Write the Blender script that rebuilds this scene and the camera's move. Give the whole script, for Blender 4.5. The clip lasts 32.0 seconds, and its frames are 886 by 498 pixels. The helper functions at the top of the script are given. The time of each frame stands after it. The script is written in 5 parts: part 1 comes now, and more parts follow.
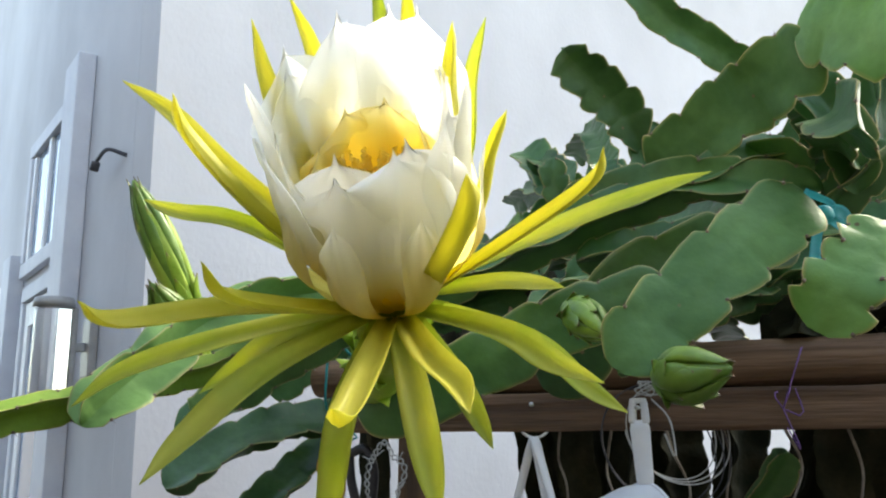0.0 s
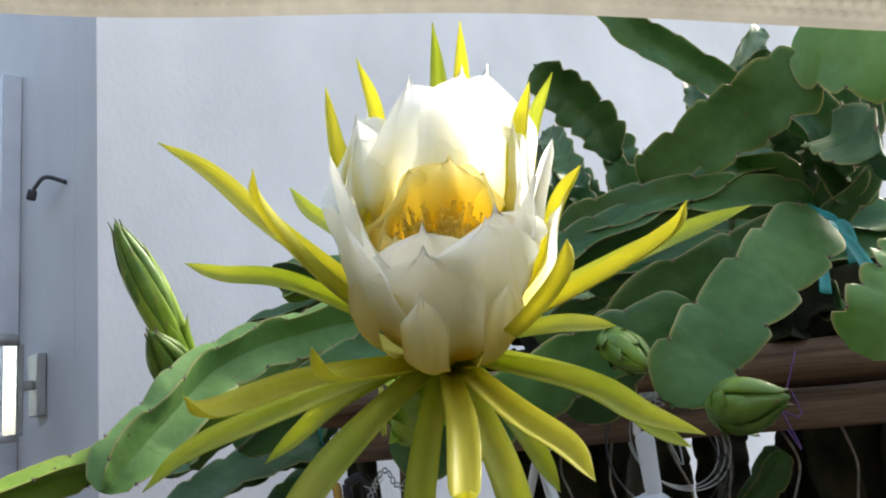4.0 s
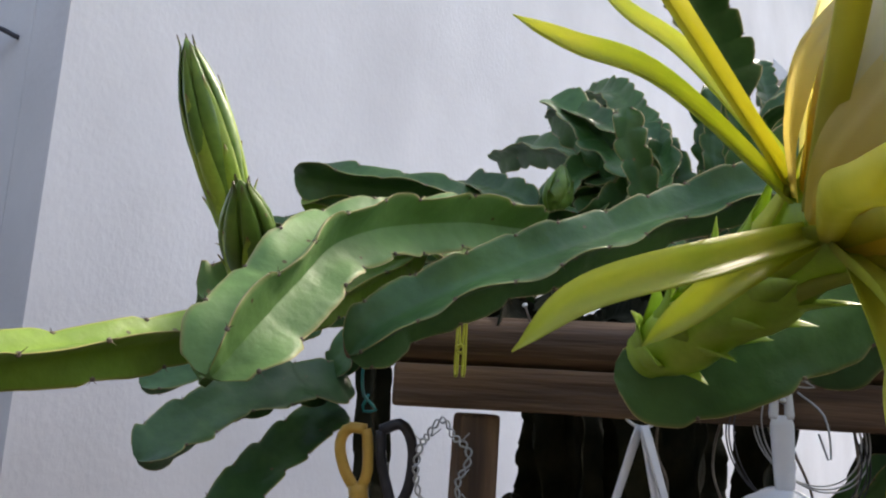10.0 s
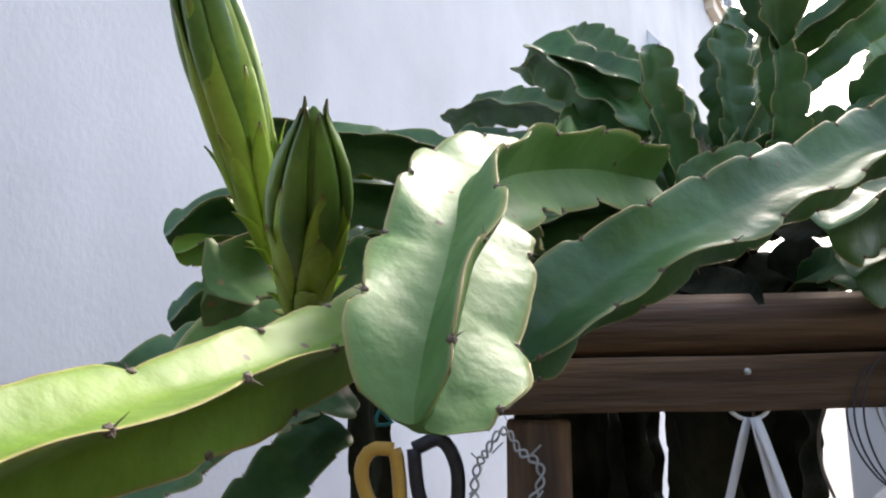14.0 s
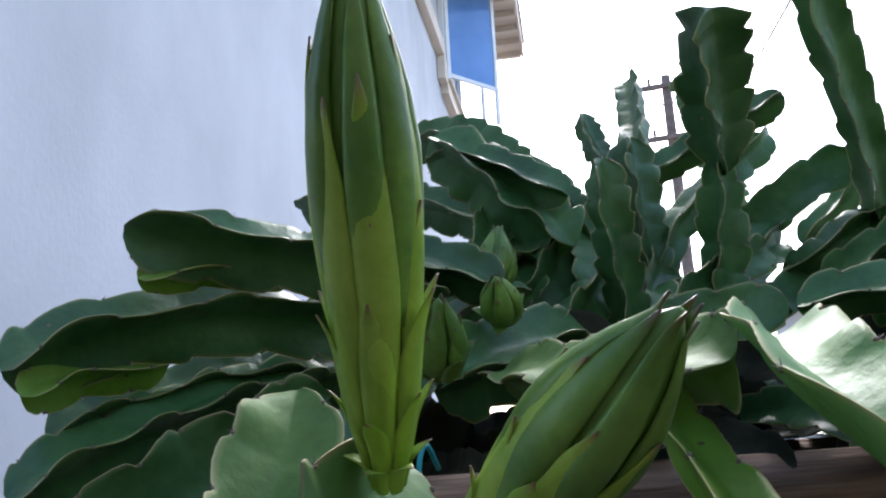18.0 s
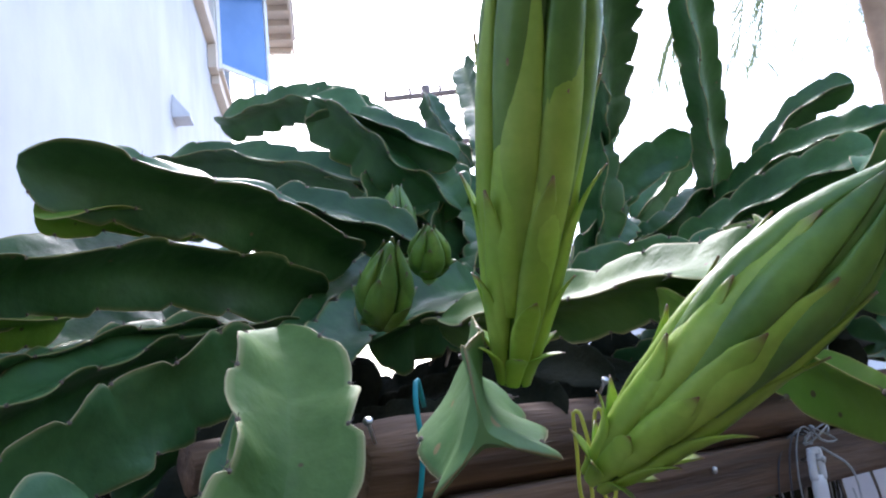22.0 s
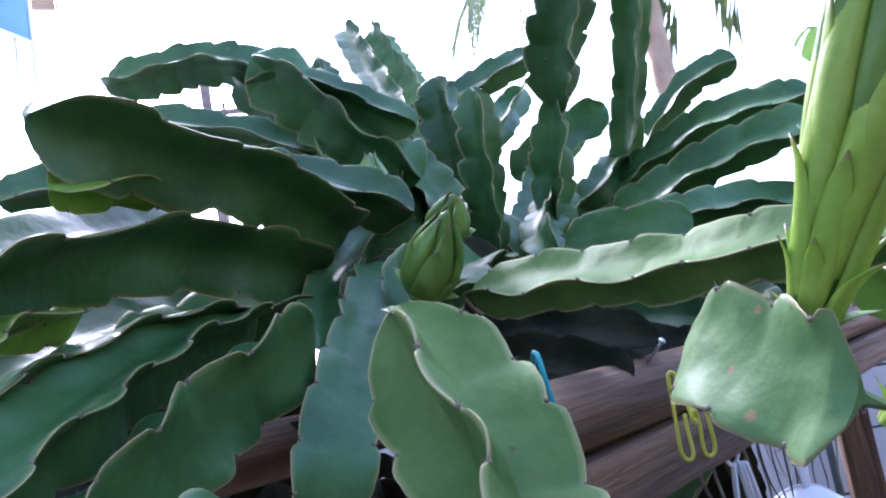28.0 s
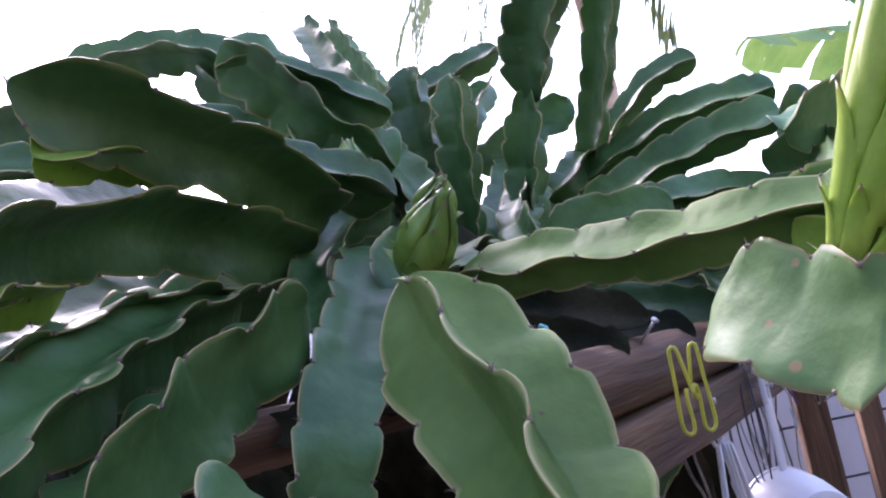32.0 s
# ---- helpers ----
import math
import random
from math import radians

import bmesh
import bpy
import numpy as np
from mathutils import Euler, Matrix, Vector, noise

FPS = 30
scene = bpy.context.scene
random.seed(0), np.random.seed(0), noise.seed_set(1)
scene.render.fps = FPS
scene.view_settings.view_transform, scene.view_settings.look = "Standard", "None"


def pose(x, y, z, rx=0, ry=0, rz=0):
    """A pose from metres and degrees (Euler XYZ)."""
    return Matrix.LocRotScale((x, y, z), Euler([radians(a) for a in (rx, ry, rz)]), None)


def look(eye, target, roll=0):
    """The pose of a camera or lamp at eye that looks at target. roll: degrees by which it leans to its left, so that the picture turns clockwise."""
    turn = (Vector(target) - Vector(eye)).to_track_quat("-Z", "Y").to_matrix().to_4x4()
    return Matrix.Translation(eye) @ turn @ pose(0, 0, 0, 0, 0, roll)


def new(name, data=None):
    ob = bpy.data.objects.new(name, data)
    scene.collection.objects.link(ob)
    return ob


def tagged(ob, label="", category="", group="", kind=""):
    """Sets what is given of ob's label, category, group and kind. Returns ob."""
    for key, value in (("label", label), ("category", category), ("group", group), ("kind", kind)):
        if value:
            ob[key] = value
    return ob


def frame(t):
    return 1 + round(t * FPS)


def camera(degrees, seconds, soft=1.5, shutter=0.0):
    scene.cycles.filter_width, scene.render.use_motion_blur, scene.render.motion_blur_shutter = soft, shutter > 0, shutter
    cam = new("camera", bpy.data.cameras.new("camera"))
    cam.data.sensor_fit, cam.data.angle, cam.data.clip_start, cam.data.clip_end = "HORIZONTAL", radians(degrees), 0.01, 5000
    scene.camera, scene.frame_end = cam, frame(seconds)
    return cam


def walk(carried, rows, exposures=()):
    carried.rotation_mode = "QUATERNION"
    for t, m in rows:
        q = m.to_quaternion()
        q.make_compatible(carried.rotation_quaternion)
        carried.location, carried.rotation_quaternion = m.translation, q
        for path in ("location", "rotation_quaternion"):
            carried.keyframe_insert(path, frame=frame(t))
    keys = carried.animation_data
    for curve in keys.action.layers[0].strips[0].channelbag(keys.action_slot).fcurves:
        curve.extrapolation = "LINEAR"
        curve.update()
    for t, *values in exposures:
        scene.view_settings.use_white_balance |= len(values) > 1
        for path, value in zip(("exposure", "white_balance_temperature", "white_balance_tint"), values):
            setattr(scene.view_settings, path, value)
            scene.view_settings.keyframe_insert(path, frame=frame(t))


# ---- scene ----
cam = camera(57.2, 32.0, soft=2.1)
PATH = [
    (0, (0.277, -0.01, 1.647), (0.186, 1.945, 2.057), -0.8),
    (0.5, (0.225, 0.002, 1.646), (0.16, 1.968, 2.007), -2.0),
    (1, (0.174, 0.018, 1.653), (0.16, 1.991, 1.977), -2.2),
    (1.5, (0.156, 0.013, 1.665), (0.248, 1.983, 2.001), -1.6),
    (2, (0.145, -0.014, 1.7), (0.276, 1.947, 2.07), -2.2),
    (2.5, (0.155, -0.053, 1.709), (0.267, 1.903, 2.108), -2.9),
    (4.5, (0.17, -0.008, 1.695), (0.265, 1.952, 2.08), -5.4),
    (5, (0.164, -0.007, 1.695), (0.264, 1.957, 2.059), -5.0),
    (5.5, (0.157, -0.002, 1.687), (0.279, 1.963, 2.042), -4.9),
    (6, (0.149, 0.01, 1.672), (0.284, 1.974, 2.024), -4.6),
    (6.5, (0.099, 0.039, 1.655), (0.287, 2.001, 1.993), -3.7),
    (7, (0.043, 0.085, 1.627), (0.322, 2.033, 1.982), -2.1),
    (7.5, (-0.01, 0.109, 1.601), (0.333, 2.05, 1.937), -0.4),
    (8, (-0.053, 0.134, 1.569), (0.379, 2.066, 1.855), 0.9),
    (8.5, (-0.055, 0.155, 1.575), (0.426, 2.074, 1.865), 1.7),
    (9, (-0.041, 0.206, 1.604), (0.451, 2.112, 1.959), 2.9),
    (9.5, (-0.063, 0.233, 1.633), (0.355, 2.155, 1.996), 3.7),
    (10, (-0.122, 0.285, 1.641), (0.242, 2.219, 1.998), 3.3),
    (10.5, (-0.159, 0.341, 1.64), (0.293, 2.258, 1.984), 1.9),
    (11, (-0.23, 0.353, 1.641), (0.294, 2.253, 1.978), 1.6),
    (11.5, (-0.305, 0.342, 1.653), (0.332, 2.205, 2.005), 1.2),
    (12, (-0.342, 0.361, 1.655), (0.329, 2.216, 1.985), 1.0),
    (12.5, (-0.324, 0.423, 1.678), (0.229, 2.308, 2.049), 1.3),
    (13, (-0.287, 0.501, 1.668), (0.19, 2.405, 2.051), 2.2),
    (13.5, (-0.267, 0.555, 1.66), (0.3, 2.439, 2.015), 1.0),
    (15.5, (-0.372, 0.665, 1.685), (0.672, 2.347, 1.969), -3.8),
    (16, (-0.401, 0.693, 1.694), (0.697, 2.334, 2.011), -2.7),
    (16.5, (-0.425, 0.702, 1.735), (0.569, 2.386, 2.155), -0.2),
    (17, (-0.427, 0.758, 1.744), (0.462, 2.48, 2.238), 1.5),
    (17.5, (-0.421, 0.875, 1.766), (0.653, 2.496, 2.233), -0.5),
    (18, (-0.453, 0.905, 1.793), (0.848, 2.358, 2.24), -3.0),
    (18.5, (-0.477, 0.855, 1.81), (0.928, 2.208, 2.253), -2.8),
    (19, (-0.557, 0.912, 1.787), (0.96, 2.133, 2.244), -5.1),
    (19.5, (-0.56, 0.94, 1.775), (0.959, 2.158, 2.236), -5.1),
    (20, (-0.582, 0.95, 1.77), (0.932, 2.176, 2.219), -5.2),
    (20.5, (-0.607, 0.954, 1.765), (0.928, 2.157, 2.21), -6.6),
    (21, (-0.566, 0.994, 1.749), (1.035, 2.124, 2.149), -7.7),
    (21.5, (-0.581, 1.034, 1.767), (1.047, 2.113, 2.195), -7.3),
    (22, (-0.566, 1.08, 1.75), (1.119, 2.077, 2.161), -6.0),
    (22.5, (-0.544, 1.123, 1.765), (1.187, 2.039, 2.174), -7.0),
    (23, (-0.531, 1.165, 1.756), (1.237, 2.004, 2.171), -8.4),
    (23.5, (-0.522, 1.186, 1.787), (1.309, 1.898, 2.164), -8.2),
    (24, (-0.564, 1.232, 1.817), (1.346, 1.724, 2.15), -10.4),
    (24.5, (-0.571, 1.23, 1.827), (1.379, 1.387, 2.239), -12.7),
    (26.5, (-0.567, 1.229, 1.81), (1.395, 1.376, 2.171), -12.3),
    (27, (-0.625, 1.257, 1.8), (1.351, 1.401, 2.073), -12.8),
    (27.5, (-0.656, 1.31, 1.8), (1.298, 1.634, 2.08), -11.0),
    (28, (-0.648, 1.343, 1.793), (1.265, 1.862, 2.058), -10.3),
    (28.5, (-0.618, 1.358, 1.783), (1.278, 1.952, 2.014), -9.6),
    (29, (-0.591, 1.358, 1.779), (1.307, 1.958, 1.967), -9.5),
    (29.5, (-0.57, 1.354, 1.779), (1.318, 1.986, 1.967), -9.6),
    (30, (-0.555, 1.341, 1.779), (1.329, 1.967, 2.023), -9.2),
    (30.5, (-0.539, 1.349, 1.778), (1.344, 1.949, 2.084), -8.8),
    (31, (-0.556, 1.366, 1.79), (1.347, 1.905, 2.087), -9.1),
    (31.5, (-0.61, 1.389, 1.79), (1.312, 1.843, 2.108), -9.9),
    (32, (-0.644, 1.404, 1.774), (1.303, 1.775, 2.039), -11.1),
]
EXPOSURES = [(0.0, 2.55, 7200, 5), (1.5, 2.4, 7200, 6), (2.5, 2.2, 7000, 6), (4.5, 2.3, 7000, 6), (6.0, 2.5, 7200, 9), (9.0, 2.5, 7400, 13), (10.0, 2.2, 7200, 13), (11.0, 2.25, 6900, 12), (13.0, 2.3, 6800, 12), (16.0, 2.6, 6500, 14),
             (17.0, 1.9, 6100, 13), (18.0, 2.05, 5900, 12), (19.0, 1.85, 5600, 10), (21.0, 2.3, 5700, 14), (23.0, 2.6, 5800, 18), (24.5, 2.4, 5100, 13), (26.5, 1.7, 4500, 3), (27.2, 2.0, 4700, 8), (28.0, 3.0, 5300, 26), (29.0, 3.35, 5900, 40), (30.0, 3.1, 6100, 46), (32.0, 2.85, 5900, 38)]
walk(cam, [(t, look(eye, target, roll)) for t, eye, target, roll in PATH], EXPOSURES)

# ---------------------------------------------------------------- light
world = bpy.data.worlds.new("sky")
scene.world = world
world.use_nodes = True
wn = world.node_tree.nodes
sky = wn.new("ShaderNodeTexSky")
sky.sky_type, sky.sun_disc = "NISHITA", False
sky.sun_elevation, sky.sun_rotation = radians(42), radians(49)
sky.altitude, sky.air_density, sky.dust_density = 100, 1.0, 2.6
pale_sky = wn.new("ShaderNodeHueSaturation")
pale_sky.inputs["Saturation"].default_value, pale_sky.inputs["Value"].default_value = 0.9, 1.0
world.node_tree.links.new(sky.outputs[0], pale_sky.inputs["Color"])
world.node_tree.links.new(pale_sky.outputs[0], wn["Background"].inputs[0])
wn["Background"].inputs[1].default_value = 0.15
sun_data = bpy.data.lights.new("sun", "SUN")
sun_data.energy, sun_data.angle, sun_data.color = 1.7, radians(16), (1.0, 0.95, 0.88)
sun = new("sun", sun_data)
sun.matrix_world = look((0, 0, 6), (-math.sin(radians(49)) * 5, -math.cos(radians(49)) * 5, 6 - 5 * math.tan(radians(42))))


# ---------------------------------------------------------------- materials
def material(name, colour, second=None, scale=30.0, rough=0.5, bump=0.0, bump_scale=120.0, metal=0.0, through_light=0.0,
             stretch=(1, 1, 1), vary=0.0, fine=0.0, spots=None, sheen=0.5, rim=None):
    """A surface of two colours mixed by noise, with fine grain, optional relief, translucency and spots."""
    m = bpy.data.materials.new(name)
    m.use_nodes = True
    n, k = m.node_tree.nodes, m.node_tree.links.new
    b = n["Principled BSDF"]
    b.inputs["Roughness"].default_value, b.inputs["Metallic"].default_value = rough, metal
    b.inputs["Specular IOR Level"].default_value = sheen
    co = n.new("ShaderNodeTexCoord")
    mp = n.new("ShaderNodeMapping")
    mp.inputs["Scale"].default_value = stretch
    k(co.outputs["Object"], mp.inputs[0])
    big = n.new("ShaderNodeTexNoise")
    big.inputs["Scale"].default_value, big.inputs["Detail"].default_value = scale, 6
    k(mp.outputs[0], big.inputs["Vector"])
    ramp = n.new("ShaderNodeValToRGB")
    ramp.color_ramp.elements[0].position, ramp.color_ramp.elements[1].position = 0.35, 0.68
    ramp.color_ramp.elements[0].color = (*colour, 1)
    ramp.color_ramp.elements[1].color = (*(second or tuple(min(1, c * 1.25) for c in colour)), 1)
    k(big.outputs["Fac"], ramp.inputs[0])
    last = ramp.outputs[0]
    if fine:
        small = n.new("ShaderNodeTexNoise")
        small.inputs["Scale"].default_value, small.inputs["Detail"].default_value = scale * 9, 4
        k(mp.outputs[0], small.inputs["Vector"])
        mix = n.new("ShaderNodeMix")
        mix.data_type, mix.blend_type = "RGBA", "OVERLAY"
        mix.inputs["Factor"].default_value = fine
        k(last, mix.inputs[6]), k(small.outputs["Color"], mix.inputs[7])
        bw = n.new("ShaderNodeRGBToBW")
        k(small.outputs["Color"], bw.inputs[0]), k(bw.outputs[0], mix.inputs[7])
        last = mix.outputs[2]
    if vary:
        info = n.new("ShaderNodeObjectInfo")
        hsv = n.new("ShaderNodeHueSaturation")
        rng = n.new("ShaderNodeMapRange")
        rng.inputs[3].default_value, rng.inputs[4].default_value = 1 - vary, 1 + vary
        k(info.outputs["Random"], rng.inputs[0]), k(rng.outputs[0], hsv.inputs["Value"]), k(last, hsv.inputs["Color"])
        last = hsv.outputs[0]
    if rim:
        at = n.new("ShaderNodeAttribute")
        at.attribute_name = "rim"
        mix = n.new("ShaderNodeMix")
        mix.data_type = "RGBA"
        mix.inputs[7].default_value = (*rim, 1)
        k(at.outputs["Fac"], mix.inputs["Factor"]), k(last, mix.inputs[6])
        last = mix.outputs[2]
    if spots:
        vor = n.new("ShaderNodeTexVoronoi")
        vor.inputs["Scale"].default_value = spots[0]
        k(co.outputs["Object"], vor.inputs["Vector"])
        cut = n.new("ShaderNodeValToRGB")
        cut.color_ramp.elements[0].position, cut.color_ramp.elements[1].position = spots[1], spots[1] + 0.03
        cut.color_ramp.elements[0].color, cut.color_ramp.elements[1].color = (1, 1, 1, 1), (0, 0, 0, 1)
        mix = n.new("ShaderNodeMix")
        mix.data_type = "RGBA"
        mix.inputs[7].default_value = (*spots[2], 1)
        k(vor.outputs["Distance"], cut.inputs[0]), k(cut.outputs[0], mix.inputs["Factor"]), k(last, mix.inputs[6])
        last = mix.outputs[2]
    k(last, b.inputs["Base Color"])
    if bump:
        grain = n.new("ShaderNodeTexNoise")
        grain.inputs["Scale"].default_value, grain.inputs["Detail"].default_value = bump_scale, 5
        k(mp.outputs[0], grain.inputs["Vector"])
        bp = n.new("ShaderNodeBump")
        bp.inputs["Strength"].default_value, bp.inputs["Distance"].default_value = bump, 0.01
        k(grain.outputs["Fac"], bp.inputs["Height"]), k(bp.outputs[0], b.inputs["Normal"])
    if through_light:
        tr = n.new("ShaderNodeBsdfTranslucent")
        sh = n.new("ShaderNodeMixShader")
        sh.inputs[0].default_value = through_light
        k(last, tr.inputs[0]), k(b.outputs[0], sh.inputs[1]), k(tr.outputs[0], sh.inputs[2])
        k(sh.outputs[0], n["Material Output"].inputs[0])
    return m


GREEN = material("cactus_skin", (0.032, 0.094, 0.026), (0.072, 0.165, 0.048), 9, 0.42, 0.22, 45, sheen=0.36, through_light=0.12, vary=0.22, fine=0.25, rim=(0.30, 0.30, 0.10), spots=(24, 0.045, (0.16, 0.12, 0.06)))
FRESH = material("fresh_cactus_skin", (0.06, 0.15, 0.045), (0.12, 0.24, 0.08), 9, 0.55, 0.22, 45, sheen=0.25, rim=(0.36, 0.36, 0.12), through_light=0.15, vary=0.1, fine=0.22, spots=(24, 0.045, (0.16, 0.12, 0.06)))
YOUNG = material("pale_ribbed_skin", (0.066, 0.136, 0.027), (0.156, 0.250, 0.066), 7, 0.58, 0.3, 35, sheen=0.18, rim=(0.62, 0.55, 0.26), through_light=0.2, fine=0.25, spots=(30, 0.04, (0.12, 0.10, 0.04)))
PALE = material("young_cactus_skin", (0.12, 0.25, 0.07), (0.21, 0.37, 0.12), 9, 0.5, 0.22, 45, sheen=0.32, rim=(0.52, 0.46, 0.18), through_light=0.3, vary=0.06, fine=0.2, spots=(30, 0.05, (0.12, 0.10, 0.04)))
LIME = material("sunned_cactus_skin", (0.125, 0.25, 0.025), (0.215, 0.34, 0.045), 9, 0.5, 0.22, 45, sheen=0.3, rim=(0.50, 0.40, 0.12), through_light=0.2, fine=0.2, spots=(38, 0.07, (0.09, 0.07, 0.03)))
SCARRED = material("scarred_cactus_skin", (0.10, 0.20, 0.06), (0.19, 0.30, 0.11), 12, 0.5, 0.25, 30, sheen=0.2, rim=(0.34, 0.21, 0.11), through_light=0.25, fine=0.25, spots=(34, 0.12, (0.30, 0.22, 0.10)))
MARGIN = material("corky_margin", (0.34, 0.30, 0.13), (0.46, 0.38, 0.19), 60, 0.7)
SPINE = material("spines", (0.10, 0.07, 0.05), (0.22, 0.17, 0.12), 200, 0.7)
PETAL = material("petal", (0.92, 0.92, 0.86), (0.95, 0.95, 0.92), 12, 0.5, 0.05, 90, through_light=0.76, fine=0.05, rim=(0.97, 0.83, 0.22))
INNER = material("flower_heart", (0.97, 0.80, 0.20), (0.98, 0.88, 0.36), 40, 0.6, through_light=0.5)
SEPAL = material("sepal", (0.68, 0.66, 0.10), (0.80, 0.76, 0.16), 14, 0.42, 0.08, 70, through_light=0.6, vary=0.12, fine=0.1)
SEPAL_GREEN = material("green_sepal", (0.52, 0.60, 0.10), (0.68, 0.69, 0.16), 14, 0.42, 0.08, 70, through_light=0.6, vary=0.1, fine=0.1)
BUD = material("bud_scale", (0.09, 0.185, 0.026), (0.20, 0.33, 0.05), 20, 0.38, 0.12, 80, through_light=0.22, vary=0.16, fine=0.2, rim=(0.13, 0.07, 0.04))
BUD_LIME = material("fresh_bud_scale", (0.31, 0.48, 0.045), (0.46, 0.60, 0.09), 20, 0.42, 0.1, 80, through_light=0.35, vary=0.12, fine=0.2, rim=(0.24, 0.12, 0.06))
STUCCO = material("white_stucco", (0.475, 0.475, 0.485), (0.575, 0.575, 0.585), 1.6, 0.88, 0.14, 60, stretch=(1, 1, 0.7), fine=0.05)
# low albedo for the added walls, to keep their bounce weak
DULL = material("dull_sky_block", (0.15, 0.145, 0.135), (0.20, 0.19, 0.18), 1.4, 0.9, 0.2, 40, fine=0.15)
TRIM = material("grey_trim", (0.55, 0.56, 0.6), (0.62, 0.63, 0.66), 8, 0.6, fine=0.08)
WHITE = material("white_frame", (0.78, 0.78, 0.78), (0.82, 0.82, 0.82), 10, 0.45)
GLASS_BLUE = material("blue_film_glass", (0.10, 0.22, 0.50), (0.14, 0.28, 0.58), 2, 0.08)
GLASS_DARK = material("window_glass", (0.20, 0.27, 0.36), (0.26, 0.33, 0.42), 2, 0.05)
WOOD = material("weathered_wood", (0.06, 0.033, 0.019), (0.25, 0.145, 0.078), 18, 0.8, 0.9, 55, stretch=(1, 1, 0.07), vary=0.12, fine=0.6)
PLASTIC = material("white_plastic", (0.72, 0.73, 0.76), (0.78, 0.78, 0.80), 30, 0.35)
STEEL = material("steel", (0.5, 0.5, 0.5), (0.6, 0.6, 0.6), 40, 0.35, metal=1.0)
YELLOW = material("yellow_plastic", (0.60, 0.36, 0.06), (0.68, 0.42, 0.09), 40, 0.4)
CLIP = material("lime_plastic", (0.50, 0.50, 0.04), (0.58, 0.56, 0.07), 40, 0.4)
BLACK = material("black_plastic", (0.02, 0.02, 0.025), (0.04, 0.04, 0.05), 40, 0.45)
TEAL = material("teal_tie", (0.01, 0.23, 0.24), (0.02, 0.32, 0.32), 60, 0.5)
GREY_WIRE = material("grey_wire", (0.35, 0.36, 0.36), (0.45, 0.46, 0.46), 60, 0.5)
SOIL = material("ground_paving", (0.10, 0.09, 0.08), (0.15, 0.135, 0.12), 3, 0.9, 0.5, 60, fine=0.3)
POLE = material("pole_wood", (0.10, 0.075, 0.06), (0.16, 0.12, 0.10), 6, 0.85)
ROOF = material("far_roof", (0.42, 0.36, 0.34), (0.5, 0.43, 0.41), 2, 0.8)
EAVE = material("eave_paint", (0.62, 0.52, 0.42), (0.68, 0.58, 0.47), 4, 0.7)
BANANA = material("banana_leaf", (0.10, 0.20, 0.04), (0.17, 0.28, 0.06), 6, 0.45, through_light=0.3, fine=0.2)
PALM = material("palm_frond", (0.09, 0.14, 0.05), (0.16, 0.2, 0.08), 10, 0.5, through_light=0.2)
STEEL_GREY = material("grey_metal", (0.32, 0.31, 0.29), (0.40, 0.39, 0.37), 20, 0.45, metal=0.3, fine=0.1)
PURPLE = material("purple_string", (0.12, 0.06, 0.22), (0.18, 0.09, 0.30), 60, 0.6)
FENCE = material("fence_paint", (0.02, 0.035, 0.03), (0.03, 0.05, 0.04), 30, 0.5)
BANANA_RIB = material("banana_rib", (0.30, 0.36, 0.14), (0.36, 0.42, 0.18), 10, 0.5)
LEAF_YELLOW = material("sunny_leaf", (0.34, 0.38, 0.06), (0.46, 0.46, 0.10), 8, 0.5, through_light=0.3)
WITHERED = material("dry_husk", (0.34, 0.30, 0.26), (0.58, 0.55, 0.50), 60, 0.9, 0.4, 160, through_light=0.3, fine=0.3)
# old stem brown taken near black, so the colour carries the trellis shade
OLD_SHADED = material("old_skin_with_shade", (0.012, 0.015, 0.008), (0.036, 0.034, 0.018), 14, 0.8, 0.4, 50, fine=0.3, sheen=0.12)
CLEAR = material("clear_glass", (0.95, 0.95, 0.95), (0.97, 0.97, 0.97), 4, 0.02)
CLEAR.node_tree.nodes["Principled BSDF"].inputs["Transmission Weight"].default_value = 1.0
BARK = material("palm_trunk", (0.27, 0.18, 0.12), (0.38, 0.26, 0.18), 4, 0.9, 0.5, 20)

ROOTS = material("dry_root", (0.13, 0.11, 0.09), (0.26, 0.23, 0.19), 60, 0.85)
CLOTH = material("knitted_cloth", (0.40, 0.385, 0.34), (0.52, 0.50, 0.45), 14, 0.8, through_light=0.25, fine=0.25)


# ---------------------------------------------------------------- mesh tools
def mesh_of(bm, name, mat, smooth=True):
    bmesh.ops.recalc_face_normals(bm, faces=bm.faces)
    me = bpy.data.meshes.new(name)
    bm.to_mesh(me)
    bm.free()
    for p in me.polygons:
        p.use_smooth = smooth
    me.materials.append(mat)
    return me


def part(name, bm, mat, parent=None, label="", smooth=True):
    ob = new(name, mesh_of(bm, name, mat, smooth))
    if parent:
        ob.parent = parent
    return tagged(ob, label)


def base(name, place, label, category, group="", kind=""):
    """An empty that holds the parts of one thing."""
    ob = new(name)
    ob.location = place
    ob.empty_display_size = 0.02
    return tagged(ob, label, category, group, kind)


def hang(ob, parent):
    """Parent while keeping the place in the world."""
    ob.parent = parent
    ob.matrix_parent_inverse = Matrix.Translation(parent.location).inverted()
    return ob


